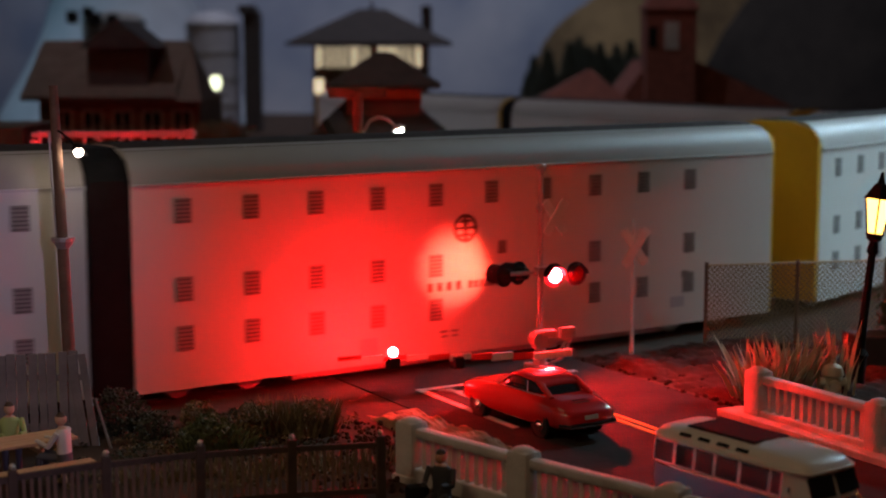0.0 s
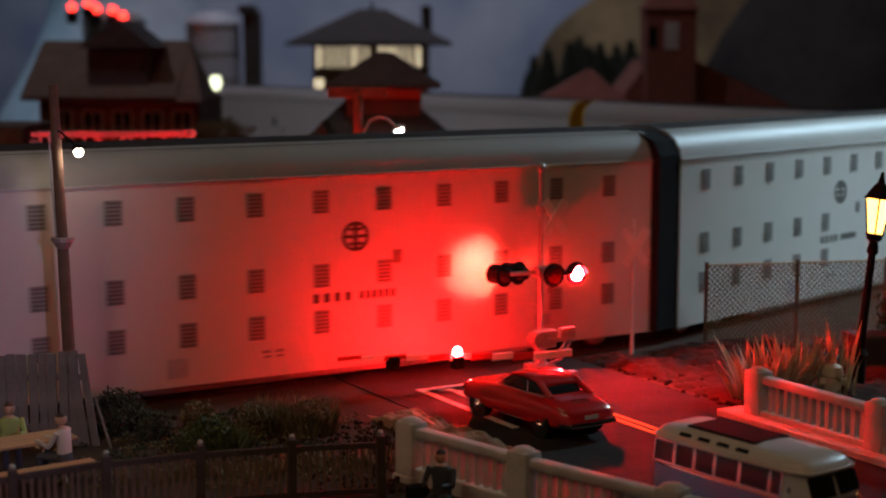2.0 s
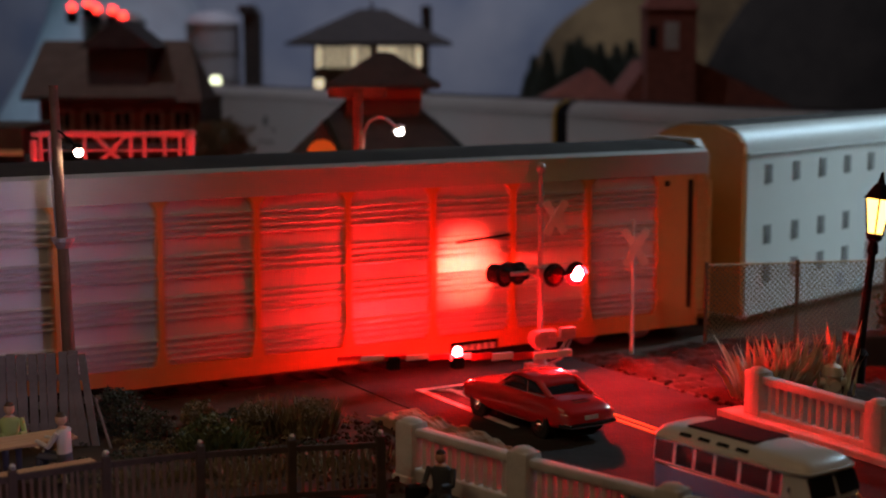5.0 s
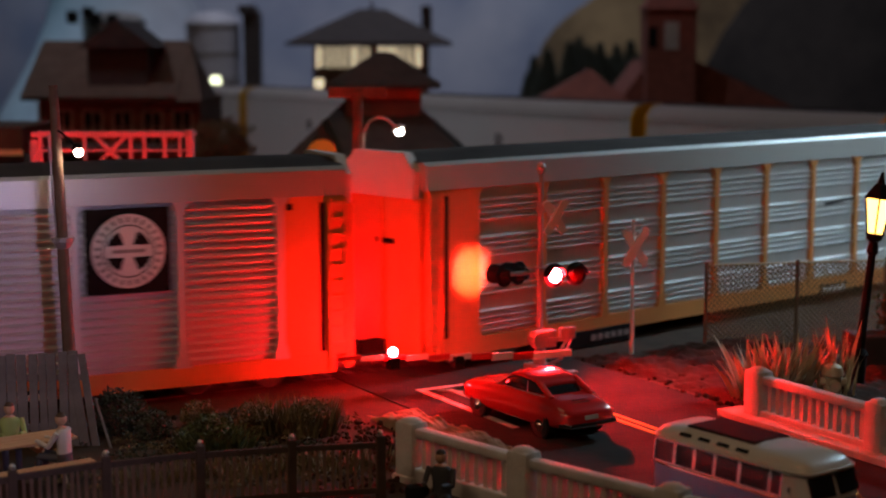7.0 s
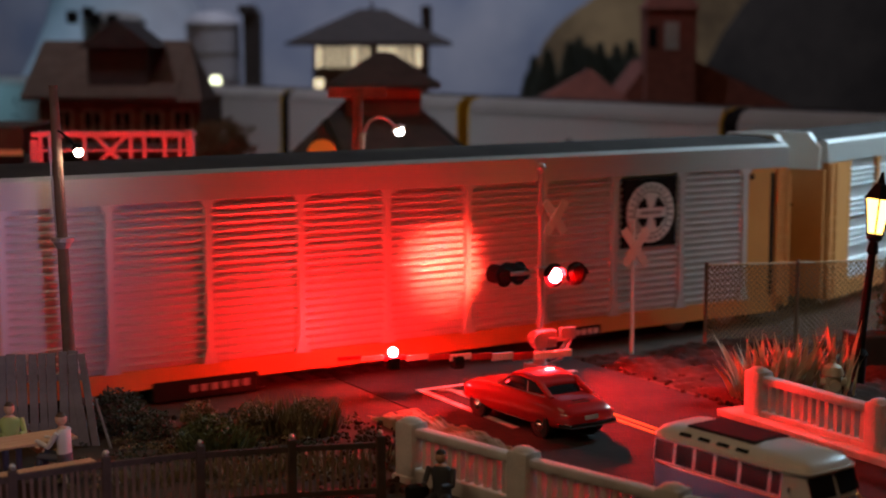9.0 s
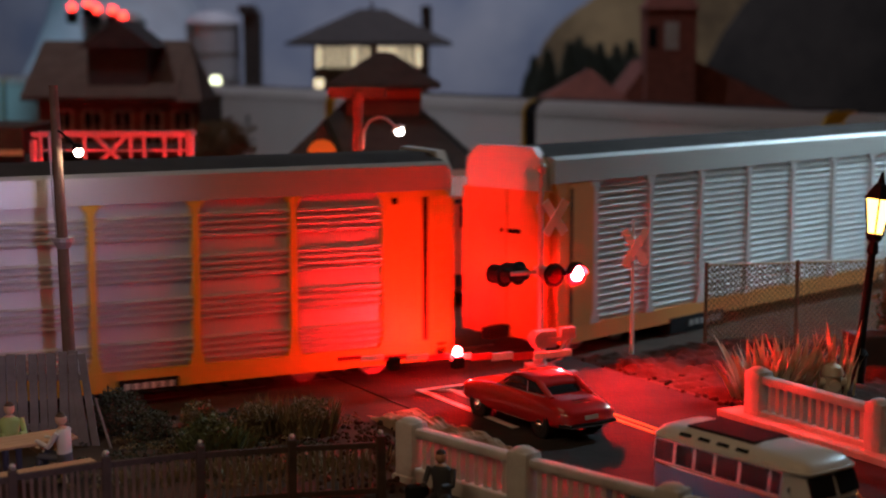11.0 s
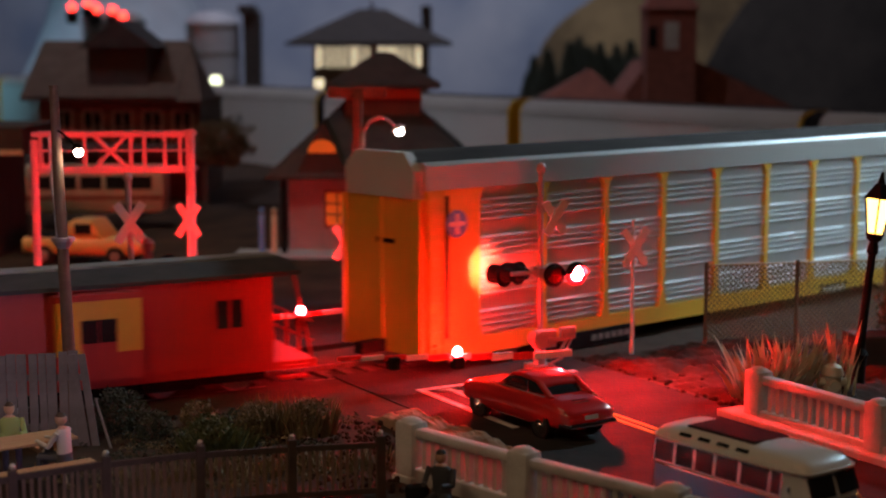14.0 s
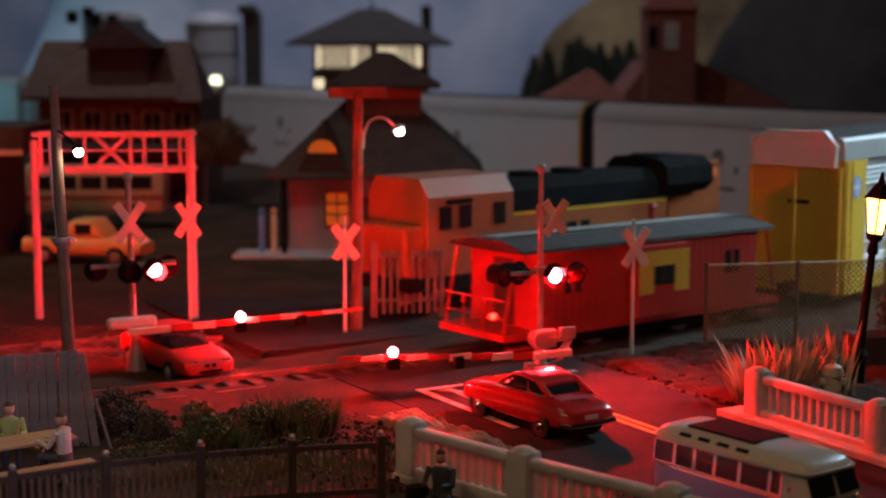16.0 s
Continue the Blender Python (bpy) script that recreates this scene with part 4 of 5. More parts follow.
def near_signal():
    sig = thing("crossing_signal", at(2.36, 36.56, 0.2, rz=27) @ Matrix.Scale(0.975, 4), "grey crossing signal with crossbuck, flashing red lamps and lowered boom", "crossing signal", "level crossing signals")
    part("mast", Shape().rod((0, 0, 0), (0, 0, 4.95), 0.075, 0.065, 12).ball((0, 0, 5.0), 0.13, n=10).rod((0, 0, 3.9), (0, 0, 4.1), 0.12, n=10), M["steel"], sig, "silver-grey steel mast")
    part("base", Shape().box(-0.3, 0.3, -0.3, 0.3, -0.4, 0.1, 0.03).rod((0, 0, 0.05), (0, 0, 0.75), 0.17, 0.12), M["steel"], sig)
    part("cross_arm", Shape().rod((-0.85, 0, 2.42), (0.95, 0, 2.42), 0.05, n=8).box(-0.14, 0.14, -0.12, 0.12, 2.3, 2.56, 0.02), M["steel"], sig)
    crossbuck_boards(sig, (0.34, 3.78), 1.0, -0.12, M["white"], "white crossbuck board")
    for x, f, second in ((0.22, -1, False), (0.86, -1, True), (-0.78, 1, False), (-0.3, 1, True)):
        lamp_unit(sig, x, 2.36, f, second, 0.15 if f > 0 and second else 0.0, aim=18 if f > 0 else 0)
    gb = part("gate_mechanism", Shape().box(-0.32, 0.3, -0.34, -0.1, 0.55, 1.0, 0.04).rod((-0.2, -0.4, 0.78), (-0.2, -0.05, 0.78), 0.2), M["steel"], sig, "grey boom drive box")
    part("counterweight", Shape().box(0.35, 0.8, -0.42, -0.3, 0.75, 1.05, 0.03).box(0.0, 0.5, -0.4, -0.33, 0.7, 0.82), M["steel"], gb)
    part("counterweight_arm", Shape().pipe([(0.1, -0.36, 0.3), (0.35, -0.36, 0.45), (0.75, -0.36, 0.95)], 0.04), M["steel"], gb)
    part("cable", Shape().pipe([(0.1, -0.2, 0.1), (0.45, -0.3, 0.25), (0.8, -0.2, 0.7), (0.7, -0.1, 1.0)], 0.03), M["steel"], gb)
    gate_arm(sig, (-0.25, -0.42, 0.42), 5.2, ((4.0, False), (2.3, True)), -1, 0.42)
    return sig


def far_signal():
    sig = thing("crossing_signal", at(-7.9, 38.6, -0.4, rz=27 + 180), "blurred grey crossing signal with flashing red lamps beyond the tracks", "crossing signal", "level crossing signals")
    part("mast", Shape().rod((0, 0, 0), (0.1, 0, 5.1), 0.09, 0.075, 12).ball((0.1, 0, 5.1), 0.13, n=10), M["steel"], sig)
    part("base", Shape().rod((0, 0, 0), (0, 0, 0.9), 0.3, 0.12), M["steel"], sig)
    part("cross_arm", Shape().rod((-1.1, 0, 2.85), (1.1, 0, 2.85), 0.06, n=8), M["steel"], sig)
    crossbuck_boards(sig, (0.1, 3.95), 1.2, 0.12, M["white"], "white crossbuck board")
    for x, f, second in ((-0.45, 1, False), (0.2, 1, True), (0.9, -1, False), (-1.0, -1, True)):
        lamp_unit(sig, x, 2.72, f, second, glow="red_far")
    part("gate_mechanism", Shape().box(-0.5, 0.8, 0.1, 0.34, 1.25, 1.55, 0.1), M["white"], sig, "pale boom drive box")
    gate_arm(sig, (-0.6, 0.42, 1.2), 5.4, ((2.1, False), (3.8, True)), -1, 0.1, "red_far")
    return sig


def sign_post(m, h, label, group="crossbuck signs"):
    ob = thing("crossbuck_sign", m, label, "road sign", group)
    part("post", Shape().rod((0, 0, -0.1), (0, 0, h), 0.055, 0.045, 8), M["white"], ob, "white round post")
    crossbuck_boards(ob, (0.02, h - 0.72), 1.15, -0.07, M["white"])
    return ob


def utility_pole():
    ob = thing("utility_pole", at(-7.74, 31.25, 0.08), "weathered brown wooden pole carrying a small lit lamp", "utility pole")
    part("pole", Shape().rod((0, 0, -0.2), (-0.2, 0, 7.1), 0.15, 0.095, 12), M["pole_wood"], ob, smooth=40)
    part("collar", Shape().rod((-0.1, 0, 3.9), (-0.1, 0, 3.98), 0.24, n=14).rod((-0.1, 0, 3.75), (-0.1, 0, 3.9), 0.13, 0.22, 12), M["steel"], ob, "pale metal collar")
    arm = part("lamp_arm", Shape().pipe([(-0.2, -0.05, 6.2), (-0.05, -0.08, 6.15), (0.25, -0.1, 5.85)], 0.025, 6), M["black"], ob)
    part("conduit", Shape().pipe([(-0.3, -0.06, 6.1), (-0.26, -0.1, 5.0), (-0.2, -0.12, 4.0)], 0.02, 6), M["steel"], ob)
    part("bulb", Shape().ball((0.3, -0.1, 5.74), 0.1, n=12), M["led"], arm, "glowing white bulb", smooth=80)
    part("shade", Shape().rod((0.28, -0.1, 5.8), (0.26, -0.1, 5.92), 0.14, 0.04, 12), M["black"], arm)


def lantern_post(m, lit=True):
    ob = thing("street_lamp", m, "black cast-iron street lamp with glowing yellow lantern", "street lamp")
    part("post", Shape().turn([(0.28, 0), (0.28, 0.12), (0.2, 0.2), (0.18, 0.8), (0.22, 0.85), (0.11, 1.0), (0.085, 3.2), (0.14, 3.25), (0.1, 3.5), (0.18, 3.56), (0.18, 3.62)], 14), M["black"], ob, smooth=30)
    lan = part("lantern", Shape().turn([(0.18, 3.62), (0.24, 3.66), (0.24, 3.7), (0.1, 3.7)], 6).turn([(0.4, 4.5), (0.34, 4.56), (0.16, 4.82), (0.1, 4.86), (0.06, 5.0), (0.03, 5.12)], 6), M["black"], ob)
    part("pane", Shape().turn([(0.19, 3.7), (0.33, 4.5)], 6), M["lantern"], lan, "glowing yellow glass")
    fr = Shape()
    for i in range(6):
        a = math.pi * i / 3
        fr.rod((0.2 * math.cos(a), 0.2 * math.sin(a), 3.7), (0.345 * math.cos(a), 0.345 * math.sin(a), 4.5), 0.022, n=5)
    part("lantern_bar", fr, M["black"], lan)
    return ob


def hook_lamp():
    ob = thing("street_lamp", at(-2.5, 43.4, 0), "tall reddish wooden lamp pole with curved arm, lit", "street lamp")
    part("pole", Shape().rod((0, 0, -0.1), (0.1, 0, 6.7), 0.17, 0.14, 10).box(-0.75, 0.9, -0.06, 0.06, 6.55, 6.85, 0.02), M["pole_wood"], ob)
    arm = part("lamp_arm", Shape().pipe([(0.22, 0, 5.1), (0.26, 0, 5.6), (0.42, 0, 5.9), (0.68, 0, 6.0), (0.9, 0, 5.95), (1.12, 0, 5.75)], 0.045), M["steel"], ob)
    part("shade", Shape().rod((1.2, 0, 5.78), (1.25, 0, 5.66), 0.08, 0.24, 12), M["steel"], arm)
    part("bulb", Shape().ball((1.27, -0.05, 5.6), 0.12, n=12), M["led_green"], arm, "glowing white bulb", smooth=80)


def gantry():
    ob = thing("signal_gantry", at(-10, 45.2, -0.1, rz=2), "pale steel signal gantry of latticed bars", "signal gantry")
    part("post", Shape().rod((2.5, 0, 0), (2.5, 0, 5.65), 0.14, n=8), M["silo"], ob)
    part("post", Shape().rod((-2.1, 0, 0), (-2.1, 0, 5.35), 0.12, n=8), M["silo"], ob)
    for z in (4.45, 5.5):
        part("beam", Shape().box(-2.15, 2.6, -0.07, 0.07, z - 0.07, z + 0.07), M["silo"], ob)
        part("beam", Shape().box(-2.15, 2.6, 0.73, 0.87, z - 0.07, z + 0.07), M["silo"], ob)
    for x in (-1.9, -1.6, -0.6, 0.75, 1.15, 1.75, 2.2):
        part("strut", Shape().box(x - 0.05, x + 0.05, -0.06, 0.06, 4.5, 5.5), M["silo"], ob)
    for sgn in (-1, 1):
        part("brace", Shape().rod((0.15 - sgn * 0.5, 0, 4.5), (0.15 + sgn * 0.5, 0, 5.5), 0.07, n=6), M["silo"], ob)
    part("rail", Shape().box(-2.15, 2.6, -0.05, 0.05, 5.0, 5.06), M["silo"], ob)


# ---- fences and walls ----
def picket_fence():
    ob = thing("picket_fence", Matrix(), "dark brown wooden picket fence with capped posts", "fence")
    pts = [(-9.2, 22.7), (-7.0, 24.1), (-5.68, 24.95), (-4.2, 25.65), (-2.66, 26.05), (-1.1, 26.35)]
    slat = Shape().box(-0.026, 0.026, -0.012, 0.012, 0.12, 1.02).mesh("slat", M["fence_brown_lit"])
    cap = Shape().box(-0.075, 0.075, -0.075, 0.075, -0.1, 1.13, 0.012).mesh("post", M["fence_brown"])
    knob = Shape().ball((0, 0, 1.18), 0.055, n=8).mesh("knob", M["steel"])
    for i, (p, q) in enumerate(zip(pts, pts[1:])):
        d = Vector((q[0] - p[0], q[1] - p[1], 0))
        a = math.degrees(math.atan2(d.y, d.x))
        sag = random.uniform(-0.02, 0.02)
        for z in (0.15, 0.98):
            part("rail", Shape().box(0, d.length, -0.03, 0.03, z - 0.05 + sag, z + 0.05 + sag), M["fence_brown"], ob, m=at(p[0], p[1], 0, rz=a))
        n = int(d.length / 0.128)
        for k in range(n):
            s = new("slat", slat)
            s.parent = ob
            s.matrix_basis = at(p[0] + d.x * (k + 0.5) / n, p[1] + d.y * (k + 0.5) / n, sag, 0, random.uniform(-1.2, 1.2), a)
    for p in pts:
        s = new("post", cap)
        s.parent, s.matrix_basis = ob, at(p[0], p[1], 0, 0, random.uniform(-1, 1), 20)
        k = new("knob", knob)
        k.parent = s


def board_fence():
    ob = thing("board_fence", Matrix(), "weathered grey vertical board fence, leaning at its end", "fence")
    x, y = -10.0, 29.75
    k = 0
    while x < -6.95:
        w = random.uniform(0.17, 0.22)
        h = 1.86 + 0.06 * (x + 10) / 3 + random.uniform(-0.03, 0.04)
        b = Shape().box(-w / 2 + 0.012, w / 2 - 0.012, -0.02, 0.02, -0.1, h, 0.008)
        last = x > -7.25
        part("board", b, M["board_grey"], ob, m=at(x, y + random.uniform(-0.015, 0.015), 0, random.uniform(-1, 1), -7 if last else random.uniform(-0.6, 0.6), 3))
        x += w
        y += 0.012
    for z in (0.4, 1.4):
        part("rail", Shape().box(-2.8, 0, 0.03, 0.09, z - 0.06, z + 0.06), M["board_grey"], ob, m=at(-7.15, 29.88, 0, rz=3))
    part("stake", Shape().rod((-6.6, 29.7, -0.1), (-6.95, 29.85, 1.0), 0.03, n=6), M["board_grey"], ob)


def balustrade(name, pts, label):
    ob = thing(name, Matrix(), label, "balustrade", "cast stone balustrades")
    pier = Shape().box(-0.24, 0.24, -0.22, 0.22, -0.3, 1.12, 0.07).box(-0.28, 0.28, -0.26, 0.26, -0.3, 0.12, 0.04).ball((0, 0, 1.08), 0.22, 1.05, 0.95, 0.5, 12).mesh("pier", M["stone"], smooth=40)
    bal = Shape().box(-0.055, 0.055, -0.07, 0.07, 0.26, 0.86, 0.012).mesh("baluster", M["stone"])
    for p, q in zip(pts, pts[1:]):
        d = Vector((q[0] - p[0], q[1] - p[1], 0))
        a = math.degrees(math.atan2(d.y, d.x))
        m = at(p[0], p[1], 0, rz=a)
        part("coping", Shape().box(0.2, d.length - 0.2, -0.13, 0.13, 0.84, 1.02, 0.05), M["stone"], ob, smooth=40, m=m)
        part("plinth", Shape().box(0.2, d.length - 0.2, -0.15, 0.15, -0.3, 0.28, 0.03), M["stone"], ob, m=m)
        n = max(3, int((d.length - 0.5) / 0.23))
        for k in range(n):
            f = (0.3 + (d.length - 0.6) * (k + 0.5) / n) / d.length
            b = new("baluster", bal)
            b.parent, b.matrix_basis = ob, at(p[0] + d.x * f, p[1] + d.y * f, 0, rz=a)
    for i, p in enumerate(pts):
        q = pts[min(i + 1, len(pts) - 1)] if i < len(pts) - 1 else pts[i - 1]
        a = math.degrees(math.atan2(q[1] - p[1], q[0] - p[0]))
        b = new("pier", pier)
        b.parent, b.matrix_basis = ob, at(p[0], p[1], 0, rz=a)
    return ob


def chain_fence():
    ob = thing("mesh_fence", Matrix(), "rusty diamond-mesh fence on thin posts beside the track", "fence")
    p, q, h = Vector((7.0, 40.2, 0)), Vector((15.6, 41.9, 0)), 2.2
    d = q - p
    a = math.degrees(math.atan2(d.y, d.x))
    m = at(p.x, p.y, 0, rz=a)
    L = d.length
    for x in (0.03, 2.62, 5.2, 7.8):
        part("post", Shape().rod((x, 0.03, -0.1), (x, 0.03, h + 0.08), 0.055, n=8), M["pole_wood"], ob, m=m)
    part("top_rail", Shape().rod((0, 0.03, h), (L, 0.03, h), 0.03, n=6), M["straw"], ob, m=m)
    wires = Shape()
    step = 0.15
    n = int((L + h) / step)
    for sgn in (-1, 1):
        for i in range(n):
            x0 = -h + i * step
            xa, xb = max(0.0, x0), min(L, x0 + h)
            if xb - xa < 0.05:
                continue
            za, zb = xa - x0, xb - x0
            if sgn < 0:
                za, zb = h - za, h - zb
            w = 0.02
            y = 0.004 * sgn
            wires.loft([[(xa - w, y - 0.006, za), (xa + w, y - 0.006, za), (xa + w, y + 0.006, za), (xa - w, y + 0.006, za)],
                        [(xb - w, y - 0.006, zb), (xb + w, y - 0.006, zb), (xb + w, y + 0.006, zb), (xb - w, y + 0.006, zb)]])
    tagged(part("mesh", wires, M["tan"], ob, "dull yellow diamond mesh", m=m), kind="stuff")


def white_gate():
    ob = thing("picket_gate", at(-2.05, 44.8, 0, rz=8), "pale slatted gate beside the loading track", "gate")
    part("post", Shape().box(-0.1, 0.1, -0.1, 0.1, 0, 2.25).box(1.95, 2.1, -0.1, 0.1, 0, 2.0), M["board_grey"], ob)
    for z in (0.5, 1.85):
        part("rail", Shape().box(0.1, 1.95, -0.05, 0.05, z - 0.06, z + 0.06), M["board_grey"], ob)
    for i in range(8):
        part("slat", Shape().box(0.22 + i * 0.22, 0.34 + i * 0.22, -0.09, -0.05, 0.1, 2.0), M["board_grey"], ob)

# ---- plants ----
def blades(name, places, n, h, spread, material, m, label, category, lean=0.5, width=0.03):
    sh = Shape()
    for cx, cy, r in places:
        for _ in range(n):
            a, q = random.uniform(0, 6.283), r * math.sqrt(random.random())
            x, y = cx + q * math.cos(a), cy + q * math.sin(a)
            b, l = random.uniform(0, 6.283), random.uniform(0.1, lean)
            hh = h * random.uniform(0.5, 1.0)
            dx, dy = math.cos(b) * l * hh + math.cos(a) * spread * q, math.sin(b) * l * hh + math.sin(a) * spread * q
            w = width * random.uniform(0.6, 1.2)
            ux, uy = math.sin(b) * w, -math.cos(b) * w
            v = [sh.bm.verts.new(c) for c in ((x - ux, y - uy, -0.05), (x + ux, y + uy, -0.05), (x + dx * 0.5 + ux * 0.7, y + dy * 0.5 + uy * 0.7, hh * 0.6), (x + dx * 0.5 - ux * 0.7, y + dy * 0.5 - uy * 0.7, hh * 0.6), (x + dx, y + dy, hh))]
            sh.bm.faces.new((v[0], v[1], v[2], v[3]))
            sh.bm.faces.new((v[3], v[2], v[4]))
    return single(name, sh, material, m, label, category, kind="stuff")


def leafy(sh, c, r, n, size, sz=0.8):
    """Many small leaves through a lumpy volume."""
    for _ in range(n):
        d = Vector((random.gauss(0, 1), random.gauss(0, 1), random.gauss(0, 1))).normalized()
        bump_ = 0.8 + 0.35 * noise.noise(d * 2.1 + Vector(c))
        p = Vector(c) + Vector((d.x, d.y, d.z * sz)) * r * bump_ * random.uniform(0.55, 1.0)
        if p.z < 0:
            p.z = abs(p.z) * 0.3
        u = Vector((random.gauss(0, 1), random.gauss(0, 1), random.gauss(0, 1))).normalized() * size * random.uniform(0.5, 1.1)
        w = u.cross(Vector((random.gauss(0, 1), random.gauss(0, 1), random.gauss(0, 1)))).normalized() * size * 0.45
        v = [sh.bm.verts.new(q) for q in (p - u, p + w, p + u, p - w)]
        sh.bm.faces.new(v)


def bush(x, y, r, material, label, n=900, size=0.06, sz=0.8, z=0.0, tufts=0):
    ob = thing("bush", at(x, y, z), label, "bush", "trackside bushes")
    st = Shape()
    for i in range(7):
        a = i * 0.9
        st.rod((0, 0, -0.05), (math.cos(a) * r * 0.5, math.sin(a) * r * 0.5, r * 0.8), 0.03, 0.01, 5)
    part("stem", st, M["pole_wood"], ob)
    sh = Shape()
    leafy(sh, (0, 0, r * 0.55), r, n, size, sz)
    part("leaves", sh, material, ob)
    return ob


def pebbles():
    sh = Shape()
    for _ in range(700):
        k = random.random()
        if k < 0.35:
            x, y = random.uniform(-2.6, -0.7), random.uniform(26.6, 31.8)
        elif k < 0.75:
            x, y = random.uniform(3.4, 8.6), random.uniform(31.5, 38.5)
            if (x - 0.9) * 0.866 + (y - 36) * 0.5 < 3.3:
                continue
        else:
            x, y = random.uniform(-6.5, -2.6), random.uniform(28.5, 33.0)
        r = random.uniform(0.03, 0.11)
        m = Matrix.Translation((x, y, 0.02)) @ Euler((random.random() * 3, random.random() * 3, random.random() * 3)).to_matrix().to_4x4() @ Matrix.Diagonal((r, r * 0.8, r * 0.6, 1))
        bmesh.ops.create_icosphere(sh.bm, subdivisions=1, radius=1, matrix=m)
    single("gravel", sh, M["dirt"], Matrix(), "scattered dusty stones beside the road", "gravel", kind="stuff")


def verge(a0, a1, b0, b1, material, label):
    """Raised uneven dirt beside the road, a along it and b across."""
    sh = Shape()
    n, k = 90, 70
    g = []
    for j in range(k):
        row = []
        for i in range(n):
            a = a0 + (a1 - a0) * j / (k - 1)
            b = b0 + (b1 - b0) * i / (n - 1)
            p = road_point(a, b)
            edge = min(i / 7.0, (n - 1 - i) / 14.0, j / 7.0, (k - 1 - j) / 10.0, 1.0)
            z = -0.05 + edge * (0.16 + 0.2 * noise.noise((p.x * 0.6, p.y * 0.6, 3)) + 0.14 * noise.noise((p.x * 2.2, p.y * 2.2, 7)) + 0.09 * noise.noise((p.x * 5.5, p.y * 5.5, 2)) + 0.05 * abs(noise.noise((p.x * 13, p.y * 13, 4))))
            row.append(sh.bm.verts.new((p.x, p.y, z)))
        g.append(row)
    for r0, r1 in zip(g, g[1:]):
        for i in range(n - 1):
            sh.bm.faces.new((r0[i], r0[i + 1], r1[i + 1], r1[i]))
    single("verge", sh, M[material], Matrix(), label, "ground", kind="structure", smooth=70)


def conifer(m, h, material, label):
    ob = thing("tree", m, label, "tree", "conifers behind the far track")
    part("trunk", Shape().rod((0, 0, -0.1), (0, 0, h), h * 0.025, 0.02, 8), M["pole_wood"], ob)
    sh = Shape()
    for i in range(2600):
        f = random.random() ** 0.7
        z = h * (0.08 + 0.92 * f)
        r = h * 0.27 * (1 - f) * random.uniform(0.4, 1.05) + 0.05
        a = random.uniform(0, 6.283)
        p = Vector((r * math.cos(a), r * math.sin(a), z - r * 0.3))
        u = Vector((math.cos(a), math.sin(a), -0.35)) * h * 0.05
        w = Vector((-math.sin(a), math.cos(a), random.uniform(-0.3, 0.3))) * h * 0.028
        v = [sh.bm.verts.new(q) for q in (p - u, p + w, p + u, p - w)]
        sh.bm.faces.new(v)
    part("crown", sh, material, ob)


def ground_cover():
    """Low clumps of scenic foliage over the bare soil."""
    for material, label, n, box in (("leaf_dark", "dark matted ground cover by the track", 260, (-7.4, -2.4, 28.6, 33.0)), ("leaf_olive", "dry olive matted ground cover", 200, (-7.6, -1.8, 26.9, 32.2)),
                                    ("leaf_olive", "dry olive tufts along the mesh fence", 70, (6.2, 13, 38.6, 40.2)), ("leaf_dark", "dark clumps beyond the crossing", 90, (-14, -8.6, 39.5, 43))):
        sh = Shape()
        for _ in range(n):
            x, y = random.uniform(*box[:2]), random.uniform(*box[2:])
            if noise.noise((x * 0.8, y * 0.8, 1)) < -0.15:
                continue
            leafy(sh, (x, y, ground_height(x, y) + 0.03), random.uniform(0.1, 0.28), 34, 0.05, 0.55)
        single("ground_cover", sh, M[material], Matrix(), label, "ground cover", kind="stuff")


# ---- small things in front ----
def picnic_table():
    ob = thing("picnic_table", at(-8.1, 27.2, 0, rz=36), "orange-brown wooden picnic table with benches", "picnic table")
    for k in range(4):
        part("plank", Shape().box(-1.6, 1.35, -0.4 + k * 0.205, -0.21 + k * 0.205, 0.72, 0.77, 0.008), M["bench_wood"], ob)
    for y in (-0.95, 0.85):
        for k in range(2):
            part("bench_plank", Shape().box(-1.6, 1.4, y - 0.13 + k * 0.14, y + k * 0.14, 0.4, 0.45, 0.008), M["bench_wood"], ob)
    for x in (-1.1, 0.95):
        for sgn in (-1, 1):
            part("leg", Shape().rod((x, sgn * 0.2, 0.72), (x, sgn * 0.75, -0.03), 0.05, n=4), M["bench_wood"], ob)
        part("cross_bar", Shape().box(x - 0.04, x + 0.04, -1.05, 1.0, 0.32, 0.4), M["bench_wood"], ob)


def figure(m, material, label, arms=True, seat=0.45):
    """A small seated figurine, one plain mesh."""
    sh = Shape()
    sh.loft([ring_z(0, 0, seat - 0.05, 0.2, 0.14), ring_z(0, 0, seat + 0.25, 0.17, 0.12), ring_z(0.02, 0, seat + 0.5, 0.22, 0.12), ring_z(0.03, 0, seat + 0.6, 0.07, 0.07)])
    sh.ball((0.05, 0, seat + 0.74), 0.12, 0.95, 0.85, 1.1, 12)
    for y in (-1, 1):
        sh.rod((0.02, y * 0.22, seat + 0.52), (0.18, y * 0.26, seat + 0.27), 0.055, 0.05, 8)
        sh.rod((0.18, y * 0.26, seat + 0.27), (0.48, y * 0.15, seat + 0.33), 0.05, 0.04, 8)
        sh.rod((0, y * 0.1, seat + 0.02), (0.45, y * 0.12, seat + 0.04), 0.085, 0.07, 8)
        sh.rod((0.45, y * 0.12, seat + 0.04), (0.47, y * 0.12, 0.04), 0.065, 0.05, 8)
    single("figurine", sh, material, m, label, "figurine", "small seated figurines", smooth=60)


